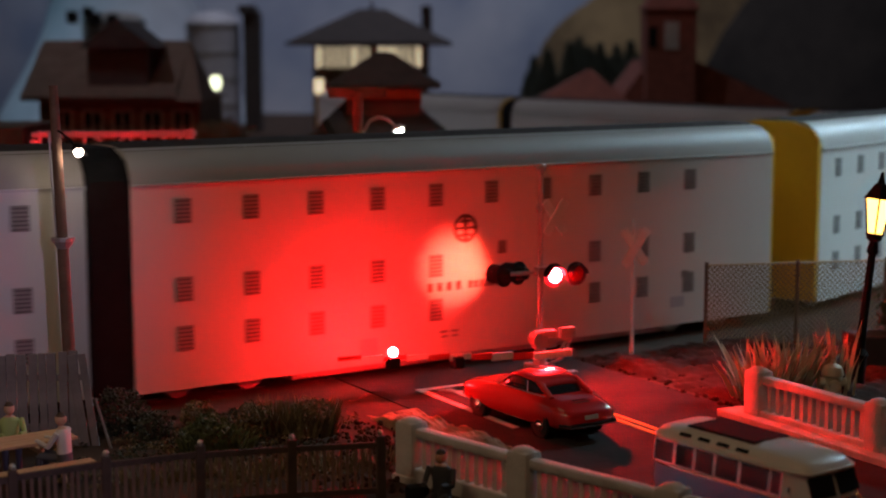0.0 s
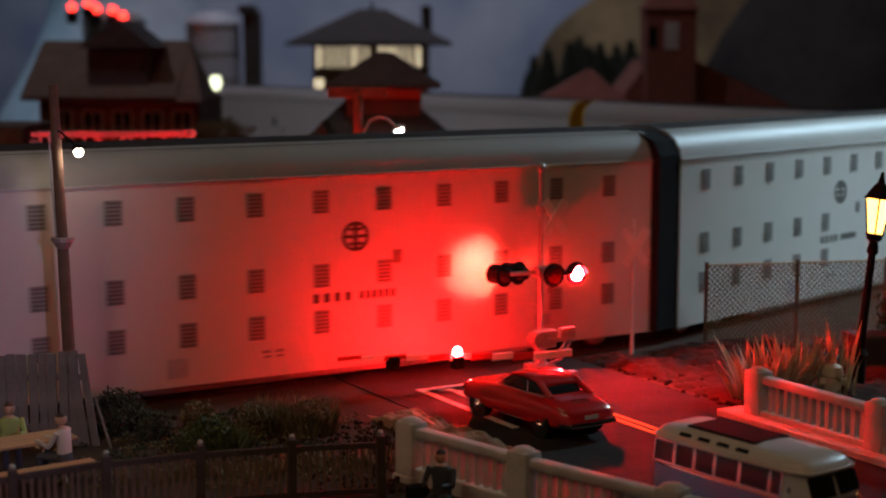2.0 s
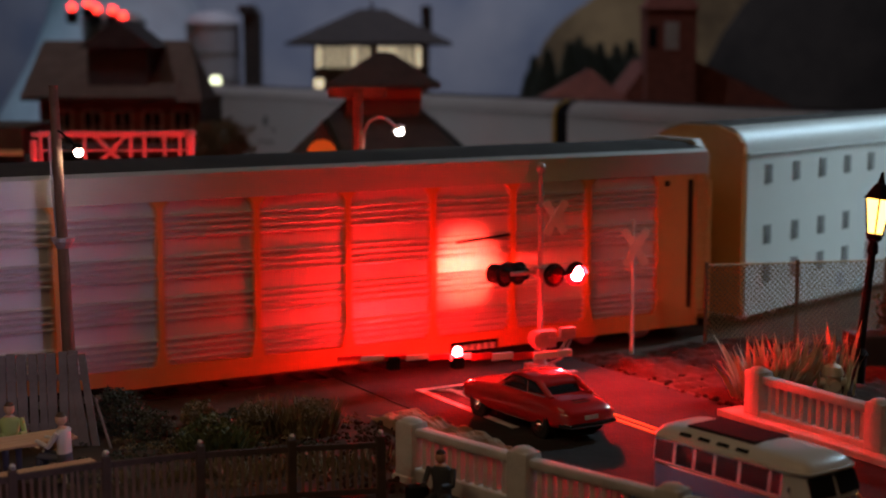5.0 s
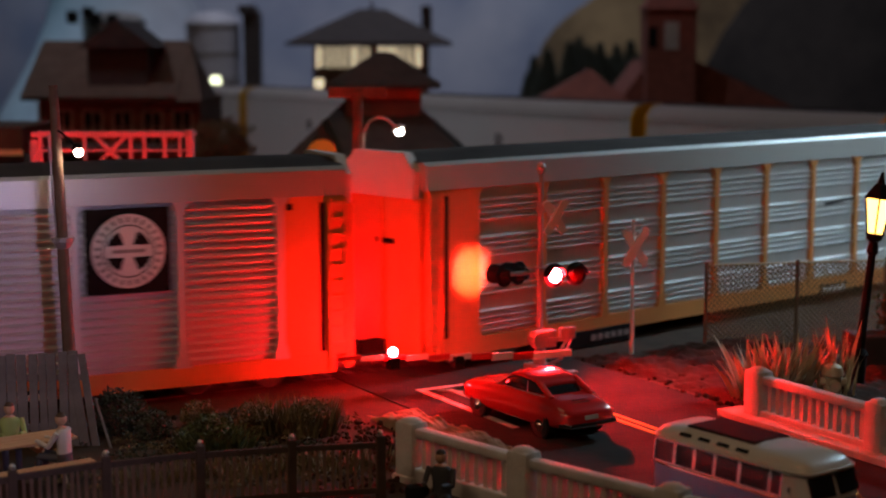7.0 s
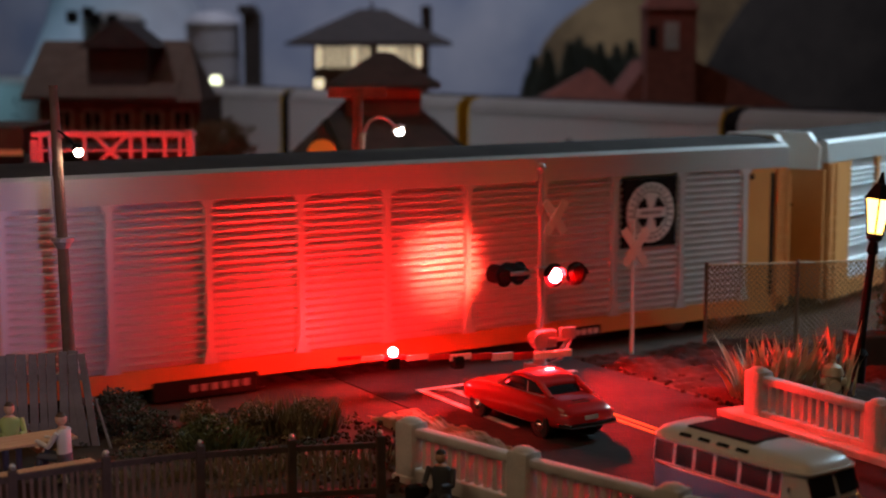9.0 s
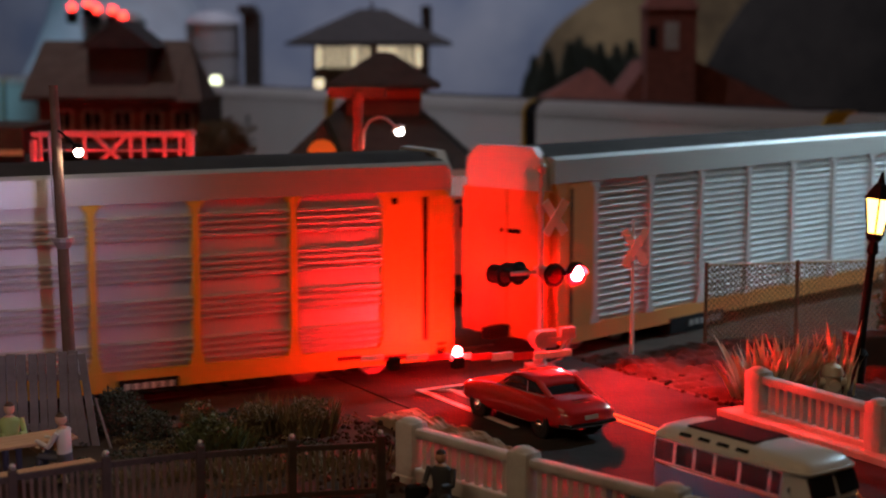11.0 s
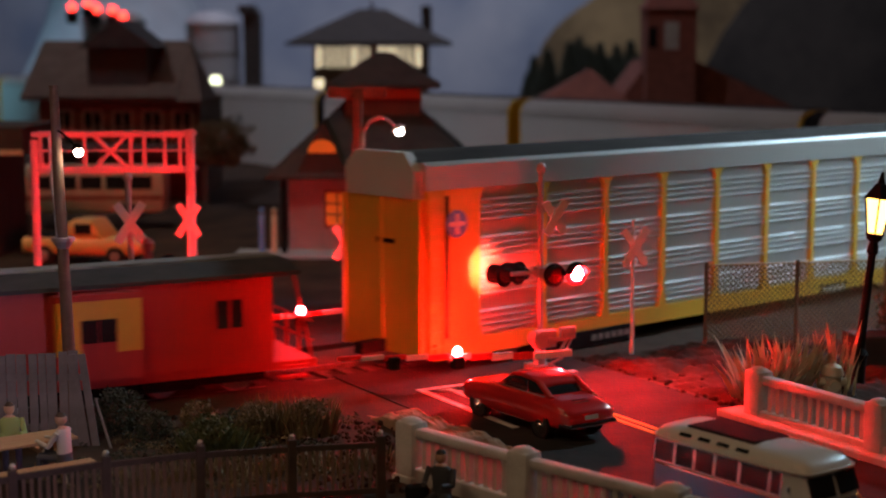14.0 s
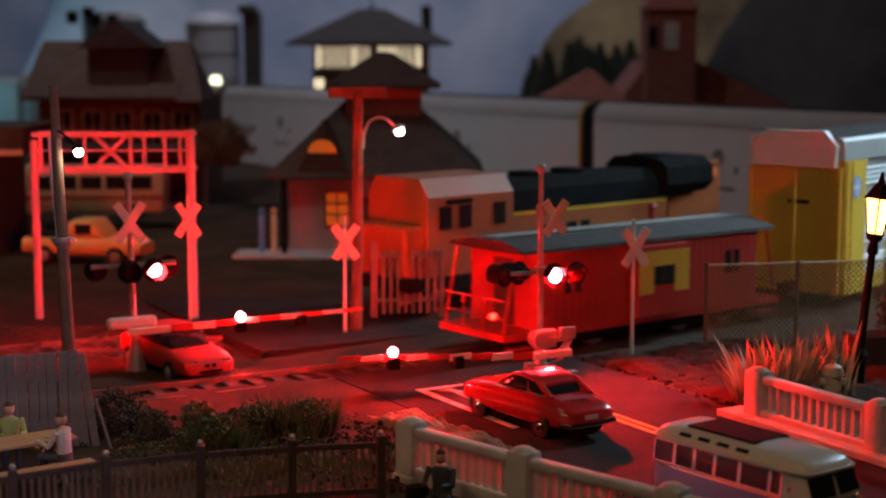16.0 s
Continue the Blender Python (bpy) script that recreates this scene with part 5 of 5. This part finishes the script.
def ring_z(x, y, z, a, b, n=12):
    return [(x + b * math.cos(2 * math.pi * i / n), y + a * math.sin(2 * math.pi * i / n), z) for i in range(n)]


def standing_figure(m, material):
    sh = Shape().loft([ring_z(0, 0, 0, 0.14, 0.12), ring_z(0, 0, 0.8, 0.17, 0.12), ring_z(0, 0, 1.4, 0.22, 0.13), ring_z(0, 0, 1.5, 0.07, 0.07)]).ball((0, 0, 1.64), 0.12)
    single("figurine", sh, material, m, "small standing figurine by the depot", "figurine", "small standing figurines", smooth=60)


def hydrant():
    ob = thing("fire_hydrant", at(8.75, 33.6, 0), "ochre fire hydrant among dry reeds", "fire hydrant")
    part("body", Shape().turn([(0.26, 0), (0.26, 0.08), (0.2, 0.12), (0.19, 0.62), (0.25, 0.66), (0.25, 0.7), (0.2, 0.85), (0.06, 0.93), (0.05, 1.0)], 14), M["cream"], ob, smooth=40)
    part("nozzle", Shape().rod((-0.3, 0, 0.5), (0.3, 0, 0.5), 0.1, n=10).rod((0, -0.3, 0.45), (0, 0, 0.45), 0.13, n=10), M["cream"], ob)


# ---- buildings behind ----
def hip_roof(x0, x1, y0, y1, z0, z1, ridge, t=0.12):
    """A hipped roof with eaves; ridge: half length of the ridge along x."""
    cx, cy = (x0 + x1) / 2, (y0 + y1) / 2
    sh = Shape()
    base = [(x0, y0, z0), (x1, y0, z0), (x1, y1, z0), (x0, y1, z0)]
    low = [(x, y, z - t) for x, y, z in base]
    top = [(cx - ridge, cy - 0.02, z1), (cx + ridge, cy - 0.02, z1), (cx + ridge, cy + 0.02, z1), (cx - ridge, cy + 0.02, z1)]
    sh.loft([low, base, top])
    return sh


def window(parent, x0, x1, y, z0, z1, material, frame_mat, bars=1, cross=0, bw=0.03):
    w = part("window", Shape().box(x0, x1, y - 0.03, y + 0.05, z0, z1), material, parent)
    fr = Shape().box(x0 - 0.08, x1 + 0.08, y - 0.07, y, z0 - 0.1, z0).box(x0 - 0.08, x1 + 0.08, y - 0.07, y, z1, z1 + 0.1).box(x0 - 0.08, x0, y - 0.07, y, z0, z1).box(x1, x1 + 0.08, y - 0.07, y, z0, z1)
    for i in range(bars):
        xx = x0 + (x1 - x0) * (i + 1) / (bars + 1)
        fr.box(xx - bw, xx + bw, y - 0.06, y, z0, z1)
    for i in range(cross):
        zz = z0 + (z1 - z0) * (i + 1) / (cross + 1)
        fr.box(x0, x1, y - 0.06, y, zz - 0.03, zz + 0.03)
    part("window_frame", fr, frame_mat, w)
    return w


def depot():
    ob = thing("depot_building", at(-2.6, 60.5, 0), "small grey railway depot with steep dark roof", "building")
    part("wall", Shape().box(-3.4, 0.9, -1.2, 4.5, -0.2, 3.0), M["wall_grey"], ob)
    boards = Shape()
    for i in range(14):
        boards.box(-3.42, 0.92, -1.24, -1.19, 0.1 + i * 0.2, 0.27 + i * 0.2)
    part("siding", boards, M["wall_grey"], ob)
    part("roof", hip_roof(-4.2, 4.2, -2.6, 6.5, 3.1, 6.0, 1.2), M["roof_dark"], ob, "steep dark shingled roof")
    part("cupola_wall", Shape().box(-1.3, 1.7, 0.8, 3.4, 5.2, 6.55), M["wall_brown"], ob, "brown boarded cupola")
    part("cupola_trim", Shape().box(-1.34, 1.74, 0.75, 0.8, 5.95, 6.3), M["trim_orange"], ob, "orange-brown trim board")
    part("cupola_roof", hip_roof(-2.1, 2.5, 0.0, 4.2, 6.5, 7.8, 0.3), M["roof_dark"], ob)
    fan = Shape()
    k = 10
    pts = [(-2.0 + 0.55 * math.cos(math.pi * i / k), 4.0 + 0.5 * math.sin(math.pi * i / k)) for i in range(k + 1)]
    dorm = part("dormer", Shape().prism([(-3.0, 3.2), (-2.0, 5.2), (-1.0, 3.2)], -2.4, 1.5), M["roof_dark"], ob)
    fan.prism(pts, -2.46, -2.41)
    part("fan_window", fan, M["amber"], dorm, "dim amber fan window")
    window(ob, -1.95, -1.1, -1.26, 1.1, 2.35, M["amber"], M["wall_brown"], 1, 2)
    part("door", Shape().box(-0.6, 0.3, -1.27, -1.2, 0, 2.2), M["wall_brown"], ob)
    part("post", Shape().box(-3.6, -3.4, -2.3, -2.1, -0.2, 3.0), M["black"], ob)
    part("post", Shape().box(3.0, 3.2, -2.3, -2.1, -0.2, 3.0), M["black"], ob)
    part("platform", Shape().box(-5.4, 1.2, -3.0, -1.0, -0.2, 0.12), M["concrete"], ob)


def switch_tower():
    ob = thing("switch_tower", at(-5.6, 116, 0), "dark signal tower with lit upper windows under hipped roof", "building")
    part("wall", Shape().box(-4.2, 4.5, 0, 7, 0, 6.5), M["wall_brown"], ob)
    part("upper_wall", Shape().box(-4.2, 4.5, 0, 7, 6.5, 8.7), M["wall_cream"], ob, "cream boarded upper storey")
    for x0, x1, b in ((-3.9, -0.95, 6), (-0.6, -0.05, 1), (0.75, 1.6, 1), (1.75, 3.9, 4)):
        window(ob, x0, x1, -0.05, 6.55 if x0 < 0 else 6.6, 8.1, M["tower_lit"], M["wall_brown"], b, 0, 0.15)
    part("roof", hip_roof(-6.1, 6.3, -2, 9, 8.4, 11.0, 1.0, 0.2), M["roof_dark"], ob, "dark hipped roof with wide eaves")
    part("finial", Shape().rod((0.1, 3.5, 10.9), (0.1, 3.5, 11.6), 0.2, 0.05), M["roof_dark"], ob)
    part("chimney", Shape().box(3.9, 4.7, 5, 6, 8.4, 11.3), M["roof_dark"], ob)
    window(ob, -4.1, -3.4, -0.05, 4.6, 5.7, M["tower_lit"], M["wall_brown"], 0)


def barn():
    ob = thing("barn_house", at(-17, 82, 0), "dark brown timber house with broad shingle roof", "house")
    part("wall", Shape().box(-4.6, 4.0, 0, 8, -0.2, 5.3), M["wall_brown"], ob)
    part("roof", Shape().prism_x([(-1.2, 5.4), (4.0, 8.4), (9.2, 5.4), (9.0, 5.2), (4.0, 8.1), (-1.0, 5.2)], -5.3, 2.9).loft([[(2.9, -1.2, 5.2), (2.9, 9.2, 5.2), (2.9, 4.02, 8.4), (2.9, 3.98, 8.4)], [(4.3, -1.2, 5.2), (4.3, 9.2, 5.2), (4.25, 4.3, 5.35), (4.25, 3.7, 5.35)]]), M["roof_brown"], ob, "brown shingled gable roof")
    part("gable", Shape().prism_x([(0.1, 5.3), (4.0, 7.8), (7.9, 5.3)], -4.65, 2.8), M["wall_cream"], ob, "pale boarded gable")
    part("dormer", Shape().box(-1.9, 1.3, -0.2, 4, 5.6, 8.2), M["roof_dark"], ob)
    part("dormer_roof", Shape().prism([(-2.3, 8.0), (-0.3, 9.5), (1.7, 8.0)], -0.6, 5), M["roof_dark"], ob)
    for x in (-3.8, -2.2, -0.6, 1.0, 2.6):
        window(ob, x, x + 0.9, -0.05, 2.9, 4.6, M["dark_glass"], M["wall_cream"], 1, 1)
    part("porch_roof", Shape().box(-9.5, 5.2, -4, 0, 2.6, 2.9), M["roof_dark"], ob, "dark flat porch roof")
    for x in (-9, -5, 0, 4.8):
        part("porch_post", Shape().box(x - 0.1, x + 0.1, -3.8, -3.6, -0.2, 2.6), M["wall_brown"], ob)


def shed():
    ob = thing("long_shed", at(-21, 58, 0), "low dark shed with pale yellow lit strip", "shed")
    part("wall", Shape().box(-6, 4, 0, 4, -0.1, 4.0), M["roof_dark"], ob)
    part("roof", Shape().box(-6.3, 5.2, -0.6, 4.6, 4.0, 5.0), M["roof_dark"], ob)
    part("fascia", Shape().box(-6.3, 5.2, -0.66, -0.6, 3.95, 4.15), M["cream"], ob)


def silos():
    for x, y, r, h in ((-22.4, 150, 2.6, 11.6),):
        ob = thing("silo", at(x, y, 0), "pale grey cylindrical silo with domed top", "silo", "grain silos")
        part("drum", Shape().turn([(r, 0), (r, h - 1.2)], 28), M["silo"], ob, smooth=40)
        part("dome", Shape().turn([(r + 0.06, h - 1.2), (r * 0.86, h - 0.55), (r * 0.5, h - 0.12), (0.1, h)], 28), M["silo"], ob, smooth=60)
        for z in (2.5, 5, 7.5, 10):
            part("hoop", Shape().turn([(r + 0.07, z), (r + 0.07, z + 0.15), (r, z + 0.15)], 28), M["vent"], ob)
    ob = thing("elevator_shaft", at(-18.6, 148, 0), "dark narrow elevator shaft beside a silo", "tower")
    part("shaft", Shape().box(-0.6, 1.0, 0, 2, 0, 11.5, 0.05), M["roof_dark"], ob)
    part("head", Shape().box(-1.0, 0.6, -0.3, 2.3, 11.3, 12.1, 0.05), M["roof_dark"], ob)


def cooling_tower():
    ob = thing("cooling_tower", at(-34, 165, 0), "pale blue concrete cooling tower", "cooling tower")
    prof = [(14, 0), (11.6, 4), (9.6, 7.5), (8.2, 11), (7.4, 14), (7.2, 17), (7.6, 20), (7.3, 20), (6.9, 17), (7.1, 14), (9.2, 7.5), (13.6, 0.01)]
    part("shell", Shape().turn(prof, 36), M["concrete"], ob, smooth=60)
    part("rim", Shape().turn([(7.3, 19.9), (7.9, 19.9), (7.9, 20.3), (7.3, 20.3)], 36), M["concrete"], ob)
    tank = thing("storage_tank", at(-30.7, 144, 0), "grey storage tank with a ring of red warning lamps", "tank")
    part("drum", Shape().turn([(2.9, 0), (2.9, 10.4), (2.3, 11.2), (0.2, 11.5)], 28), M["vent"], tank, smooth=40)
    part("lamp_rail", Shape().turn([(2.95, 10.3), (2.95, 10.5), (2.8, 10.5), (2.8, 10.3)], 24), M["black"], tank)
    for x, z in ((-3.2, 11.75), (-1.75, 12.1), (-0.95, 11.6), (0.5, 11.5), (1.4, 10.95)):
        part("lamp_base", Shape().box(x - 0.45, x + 0.45, -3.3, -2.4, z - 1.5, z - 0.37), M["black"], tank)
        b = part("bulb", Shape().ball((0, 0, 0), 0.36, n=10), M["red_dim"], tank, "glowing red warning lamp", smooth=80, m=at(x, -2.85, z))
        flashing(b, True, (0, 0, -1.0))


def church():
    ob = thing("brick_church", at(14.3, 96, 0), "red brick church with square tower and low roofs", "church")
    part("tower", Shape().box(-1.6, 1.5, 0, 3, 0, 10.6, 0.05), M["brick_red"], ob)
    part("spire", Shape().loft([[(-1.8, -0.2, 10.4), (1.7, -0.2, 10.4), (1.7, 3.2, 10.4), (-1.8, 3.2, 10.4)], [(-0.6, 1, 12.2), (0.5, 1, 12.2), (0.5, 2, 12.2), (-0.6, 2, 12.2)]]), M["brick_red"], ob)
    part("belfry_opening", Shape().box(-0.5, 0.4, -0.06, 0.1, 7.9, 9.6), M["wall_grey"], ob, "pale arched belfry opening")
    part("louvre", Shape().box(-1.5, -0.95, -0.06, 0.1, 8.0, 9.3), M["black"], ob)
    part("nave", Shape().box(-8, 7.5, 2, 9, 0, 4.6), M["brick_red"], ob)
    part("roof", Shape().prism([(-3.4, 4.3), (-1.2, 7.2), (1.7, 7.2), (7.9, 4.3)], 1.2, 10), M["brick_red"], ob, "sloping brick-red roof")
    part("porch_roof", Shape().loft([[(-9, 0.5, 4.2), (-2, 0.5, 4.2), (-2, 6, 4.2), (-9, 6, 4.2)], [(-5.0, 3, 6.6), (-4.7, 3, 6.6), (-4.7, 3.4, 6.6), (-5.0, 3.4, 6.6)]]), M["brick_red"], ob, "pyramid brick-red roof")


def painted_hills():
    """Flat shapes cut from board before the sky."""
    def card(name, outline, y, material, label):
        sh = Shape().prism(outline, y, y + 0.5)
        single(name, sh, material, Matrix(), label, "backdrop", kind="structure")
    rough = lambda x: 0.5 * noise.noise((x * 0.35, 2, 0)) + 0.25 * noise.noise((x * 1.1, 5, 0))
    hill = [(8, 0)] + [(x, z + rough(x)) for x, z in ((10.5, 5), (12, 8.5), (13.5, 10.5), (15.5, 12.5), (18, 14), (22, 15), (28, 16.5), (34, 17), (40, 17))] + [(46, 0)]
    card("backdrop_rock", hill, 184, M["bluff"], "tan painted rock bluff on the backdrop")
    dark = [(29, 0)] + [(x, z + 1.5 * rough(x)) for x, z in ((31, 6), (33, 10), (35.5, 13), (38, 16.5), (44, 19), (60, 22), (80, 20))] + [(90, 0)]
    card("backdrop_hill", dark, 181, M["hill"], "dark wooded hillside on the backdrop")


def locomotive():
    x, y, a = along(8.7, 8.6)
    ob = thing("diesel_locomotive", at(x, y, -0.15, rz=a) @ Matrix.Diagonal((0.9, 1, 0.98, 1)), "orange and black diesel locomotive with yellow stripe, parked", "locomotive")
    part("frame", Shape().box(-8.5, 8.4, -1.4, 1.4, 0.9, 1.3, 0.04), M["black"], ob)
    part("hood", Shape().box(-3.6, 5.2, -1.0, 1.0, 1.3, 3.1, 0.06), M["loco_orange"], ob, "orange engine hood")
    part("hood_top", Shape().prism_x([(-1.03, 3.0), (-1.03, 3.7), (-0.7, 4.05), (0.7, 4.05), (1.03, 3.7), (1.03, 3.0)], -3.65, 5.3), M["black"], ob, "black upper hood")
    part("stripe", Shape().box(-3.4, 5.0, -1.03, -0.99, 2.9, 3.0), M["rack_yellow"], ob, "thin yellow stripe")
    part("lettering", bar_letters(Shape(), -1.9, 2.3, 4, 0.5, 0.42, 0.22, -1.0), M["black"], ob)
    cab = part("cab", Shape().prism_x([(-1.4, 1.3), (-1.4, 3.75), (-1.0, 4.3), (1.0, 4.3), (1.4, 3.75), (1.4, 1.3)], -7.6, -3.65), M["loco_orange"], ob, "orange cab")
    for wx in (-7.1, -6.2, -4.6):
        part("window", Shape().box(wx, wx + 0.55, -1.43, -1.38, 2.75, 3.45), M["dark_glass"], cab)
    part("number_board", Shape().box(-6.8, -5.6, -1.42, -1.38, 3.5, 3.65), M["black"], cab)
    part("nose", Shape().box(-8.45, -7.55, -1.2, 1.2, 1.3, 2.9, 0.15), M["loco_orange"], ob)
    rad = part("radiator", Shape().prism_x([(-0.9, 3.0), (-1.45, 3.5), (-1.4, 4.1), (-1.0, 4.4), (1.0, 4.4), (1.4, 4.1), (1.45, 3.5), (0.9, 3.0)], 4.6, 7.4), M["black"], ob, "flared black radiator")
    part("fan", Shape().rod((5.2, 0, 4.35), (5.2, 0, 4.5), 0.6, n=16), M["black"], rad)
    part("rear_hood", Shape().prism([(5.2, 1.3), (5.2, 2.7), (6.6, 3.0), (7.5, 4.1), (8.3, 4.2), (8.4, 1.3)], -1.05, 1.05), M["loco_orange"], ob, "orange rear hood")
    part("class_lamp", Shape().ball((7.9, -1.08, 3.75), 0.18, 1, 0.4, 1, 8), M["amber"], ob, "small amber lamp")
    for hx in (-3.4, -2.0, 0, 2, 4, 6, 8.2):
        part("handrail_post", Shape().rod((hx, -1.38, 1.3), (hx, -1.38, 2.2), 0.025, n=5), M["steel"], ob)
    part("handrail", Shape().rod((-3.4, -1.38, 2.2), (8.2, -1.38, 2.2), 0.02, n=5), M["steel"], ob)
    for k in range(2):
        part("roof_fan", Shape().rod((-1.5 + k * 2.2, 0, 4.0), (-1.5 + k * 2.2, 0, 4.2), 0.6, n=14), M["black"], ob)
    part("fuel_tank", Shape().box(-2.5, 2.5, -1.2, 1.2, 0.3, 0.9, 0.1), M["black"], ob)
    truck(ob, -5.6)
    truck(ob, 5.6)


def far_lamp():
    ob = thing("street_lamp", at(-20.6, 139, 0), "thin street lamp with pale glowing globe", "street lamp")
    part("post", Shape().rod((0, 0, 0), (0, 0, 4.5), 0.12, 0.08, 8), M["black"], ob)
    part("globe", Shape().ball((0, 0, 4.9), 0.5, 1, 1, 1.3, 12), M["globe"], ob, "glowing pale globe", smooth=80)


# ---- the place ----
ground()
room()
road()
verge(-1.3, 6.7, 3.35, 9.85, "dirt", "rough brown dirt bank beside the road")
verge(1.5, 9.5, -4.1, -2.75, "dirt_pale", "stony reddish dirt strip at the road edge")
track("main_track", 1.3, -70, 75, 0.0, "ballasted main track with dark ties and steel rails")
track("side_track", 8.6, -16, 40, -0.15, "ballasted side track with dark ties and steel rails")
near_signal()
far_signal()
utility_pole()
lantern_post(at(9.63, 35.0, 0, 0, 6, 15))
hook_lamp()
gantry()
board_fence()
picket_fence()
balustrade("balustrade", [(-0.58, 27.5), (1.38, 25.4), (3.6, 23.2), (5.9, 21.2)], "pale cast-stone balustrade with square balusters along the road")
balustrade("balustrade", [(6.75, 32.0), (8.5, 29.0), (10.2, 26.0)], "reddish-lit cast-stone balustrade on a stepped kerb")
single("kerb", Shape().box(-0.6, 8.0, -0.35, 0.35, -0.2, 0.16, 0.03), M["stone"], at(6.55, 32.1, 0, rz=-60), "cast-stone kerb below the balustrade", "kerb", kind="structure")
chain_fence()
white_gate()
sign_post(at(4.93, 39.2, 0, rz=20), 3.55, "white crossbuck sign on a thin post by the track")
sign_post(at(-2.8, 43.0, 0, rz=15), 3.2, "pale crossbuck sign on a thin post beyond the tracks")
sign_post(at(-7.55, 45.0, 0, rz=-10), 3.6, "pale crossbuck sign fixed beside the gantry")
main_train()
far_train()
DIR = math.degrees(math.atan2(-0.8, 0.6))
coupe(at(1.97, 31.8, 0.03, rz=-57 + 180) @ Matrix.Diagonal((0.93, 0.93, 0.9, 1)))
microbus(at(5.15, 24.75, 0.0, rz=DIR) @ Matrix.Scale(0.845, 4))
sedan(at(-6.95, 39.0, -0.42, rz=-55) @ Matrix.Scale(0.9, 4), "sedan_car", M["red_paint"], "red modern saloon car waiting at the far gate")
pickup(at(-13.2, 56.5, 0, rz=-12))
coach(at(-16.6, 68, 0.3, rz=2) @ Matrix.Scale(0.85, 4))
far_lamp()
locomotive()
picnic_table()
figure(at(-8.2, 28.2, 0, rz=-70), M["figure_green"], "small seated figurine at the picnic table")
figure(at(-6.95, 27.3, 0, rz=165), M["figure_white"], "small seated figurine on the picnic bench")
figure(at(-0.02, 25.7, -0.15, rz=-110), M["figure_black"], "small dark seated figurine before the balustrade", seat=0.35)
single("bag", Shape().box(-0.2, 0.2, -0.14, 0.14, 0, 0.4, 0.08), M["black"], at(-0.45, 25.8, 0, rz=20), "small black bag on the ground", "bag", smooth=40)
standing_figure(at(-7.0, 58.6, 0.12), M["bus_blue"])
standing_figure(at(-6.5, 58.4, 0.12), M["cream"])
hydrant()
bush(-6.75, 31.0, 0.75, M["leaf_dark"], "dark green rounded bush by the fence", 1600)
bush(-5.9, 30.4, 0.5, M["leaf_dark"], "low dark bush with bare gaps", 700)
bush(-4.6, 29.5, 0.62, M["leaf"], "green tufted bush on bare soil", 1500, 0.07)
bush(-3.9, 30.9, 0.55, M["leaf_olive"], "olive dry bush beside the track", 1000)
bush(-2.75, 30.9, 0.62, M["leaf_olive"], "straw-topped olive bush by the road", 1300)
bush(-5.2, 31.6, 0.45, M["leaf_olive"], "low olive dry bush near the rails", 700)
bush(-11.0, 76, 1.9, M["leaf_olive"], "olive rounded bush beside the far house", 2200, 0.16, z=2.2)
bush(11.6, 37.5, 1.0, M["leaf"], "green bush in a dark planter", 1400, 0.1, z=0.9)
single("planter_wall", Shape().box(-1.1, 2.6, -0.5, 0.5, -0.1, 0.9, 0.05), M["roof_dark"], at(11.2, 37.5, 0, rz=8), "dark brown timber planter wall", "planter")
blades("grass", [(-4.6, 29.4, 0.55), (-4.3, 29.3, 0.5)], 260, 0.55, 0.5, M["leaf"], Matrix(), "upright green grass tuft", "grass", 0.35)
blades("grass", [(-2.75, 30.9, 0.55), (-3.5, 31.1, 0.5)], 200, 0.8, 0.4, M["leaf_olive"], Matrix(), "dry olive grass tufts", "grass", 0.35)
blades("grass", [(-5.5 + 0.6 * i, 27.2 + 0.25 * (i % 3) + 0.16 * i, 0.5) for i in range(8)], 120, 0.28, 0.2, M["leaf_olive"], Matrix(), "short dry grass behind the picket fence", "grass", 0.6, 0.02)
blades("reeds", [(7.25, 33.9, 0.6), (7.9, 34.2, 0.4)], 90, 1.55, 1.1, M["straw"], Matrix(), "tall pale dry reeds behind the balustrade", "reeds", 0.35, 0.085)
blades("reeds", [(9.0, 34.2, 0.4)], 34, 1.9, 0.7, M["straw"], Matrix(), "tall pale dry reeds beside a hydrant", "reeds", 0.3, 0.06)
ground_cover()
pebbles()
depot()
switch_tower()
barn()
shed()
silos()
cooling_tower()
church()
painted_hills()
for tx, th in ((8.2, 5.6), (9.0, 7.2), (9.9, 7.9), (10.6, 6.8), (12.0, 8.6), (12.7, 8.1), (13.6, 9.0), (14.3, 8.2), (15.4, 8.5), (16.3, 7.2), (17.5, 8.3), (18.3, 8.7), (19.2, 7.4), (20.3, 6.6)):
    conifer(at(tx, 150 + random.uniform(-5, 5), 0), th, M["leaf_dark"], "dark conifer before the painted backdrop")


def motions():
    for ob, rows in MOVING:
        walk(ob, rows)


motions()
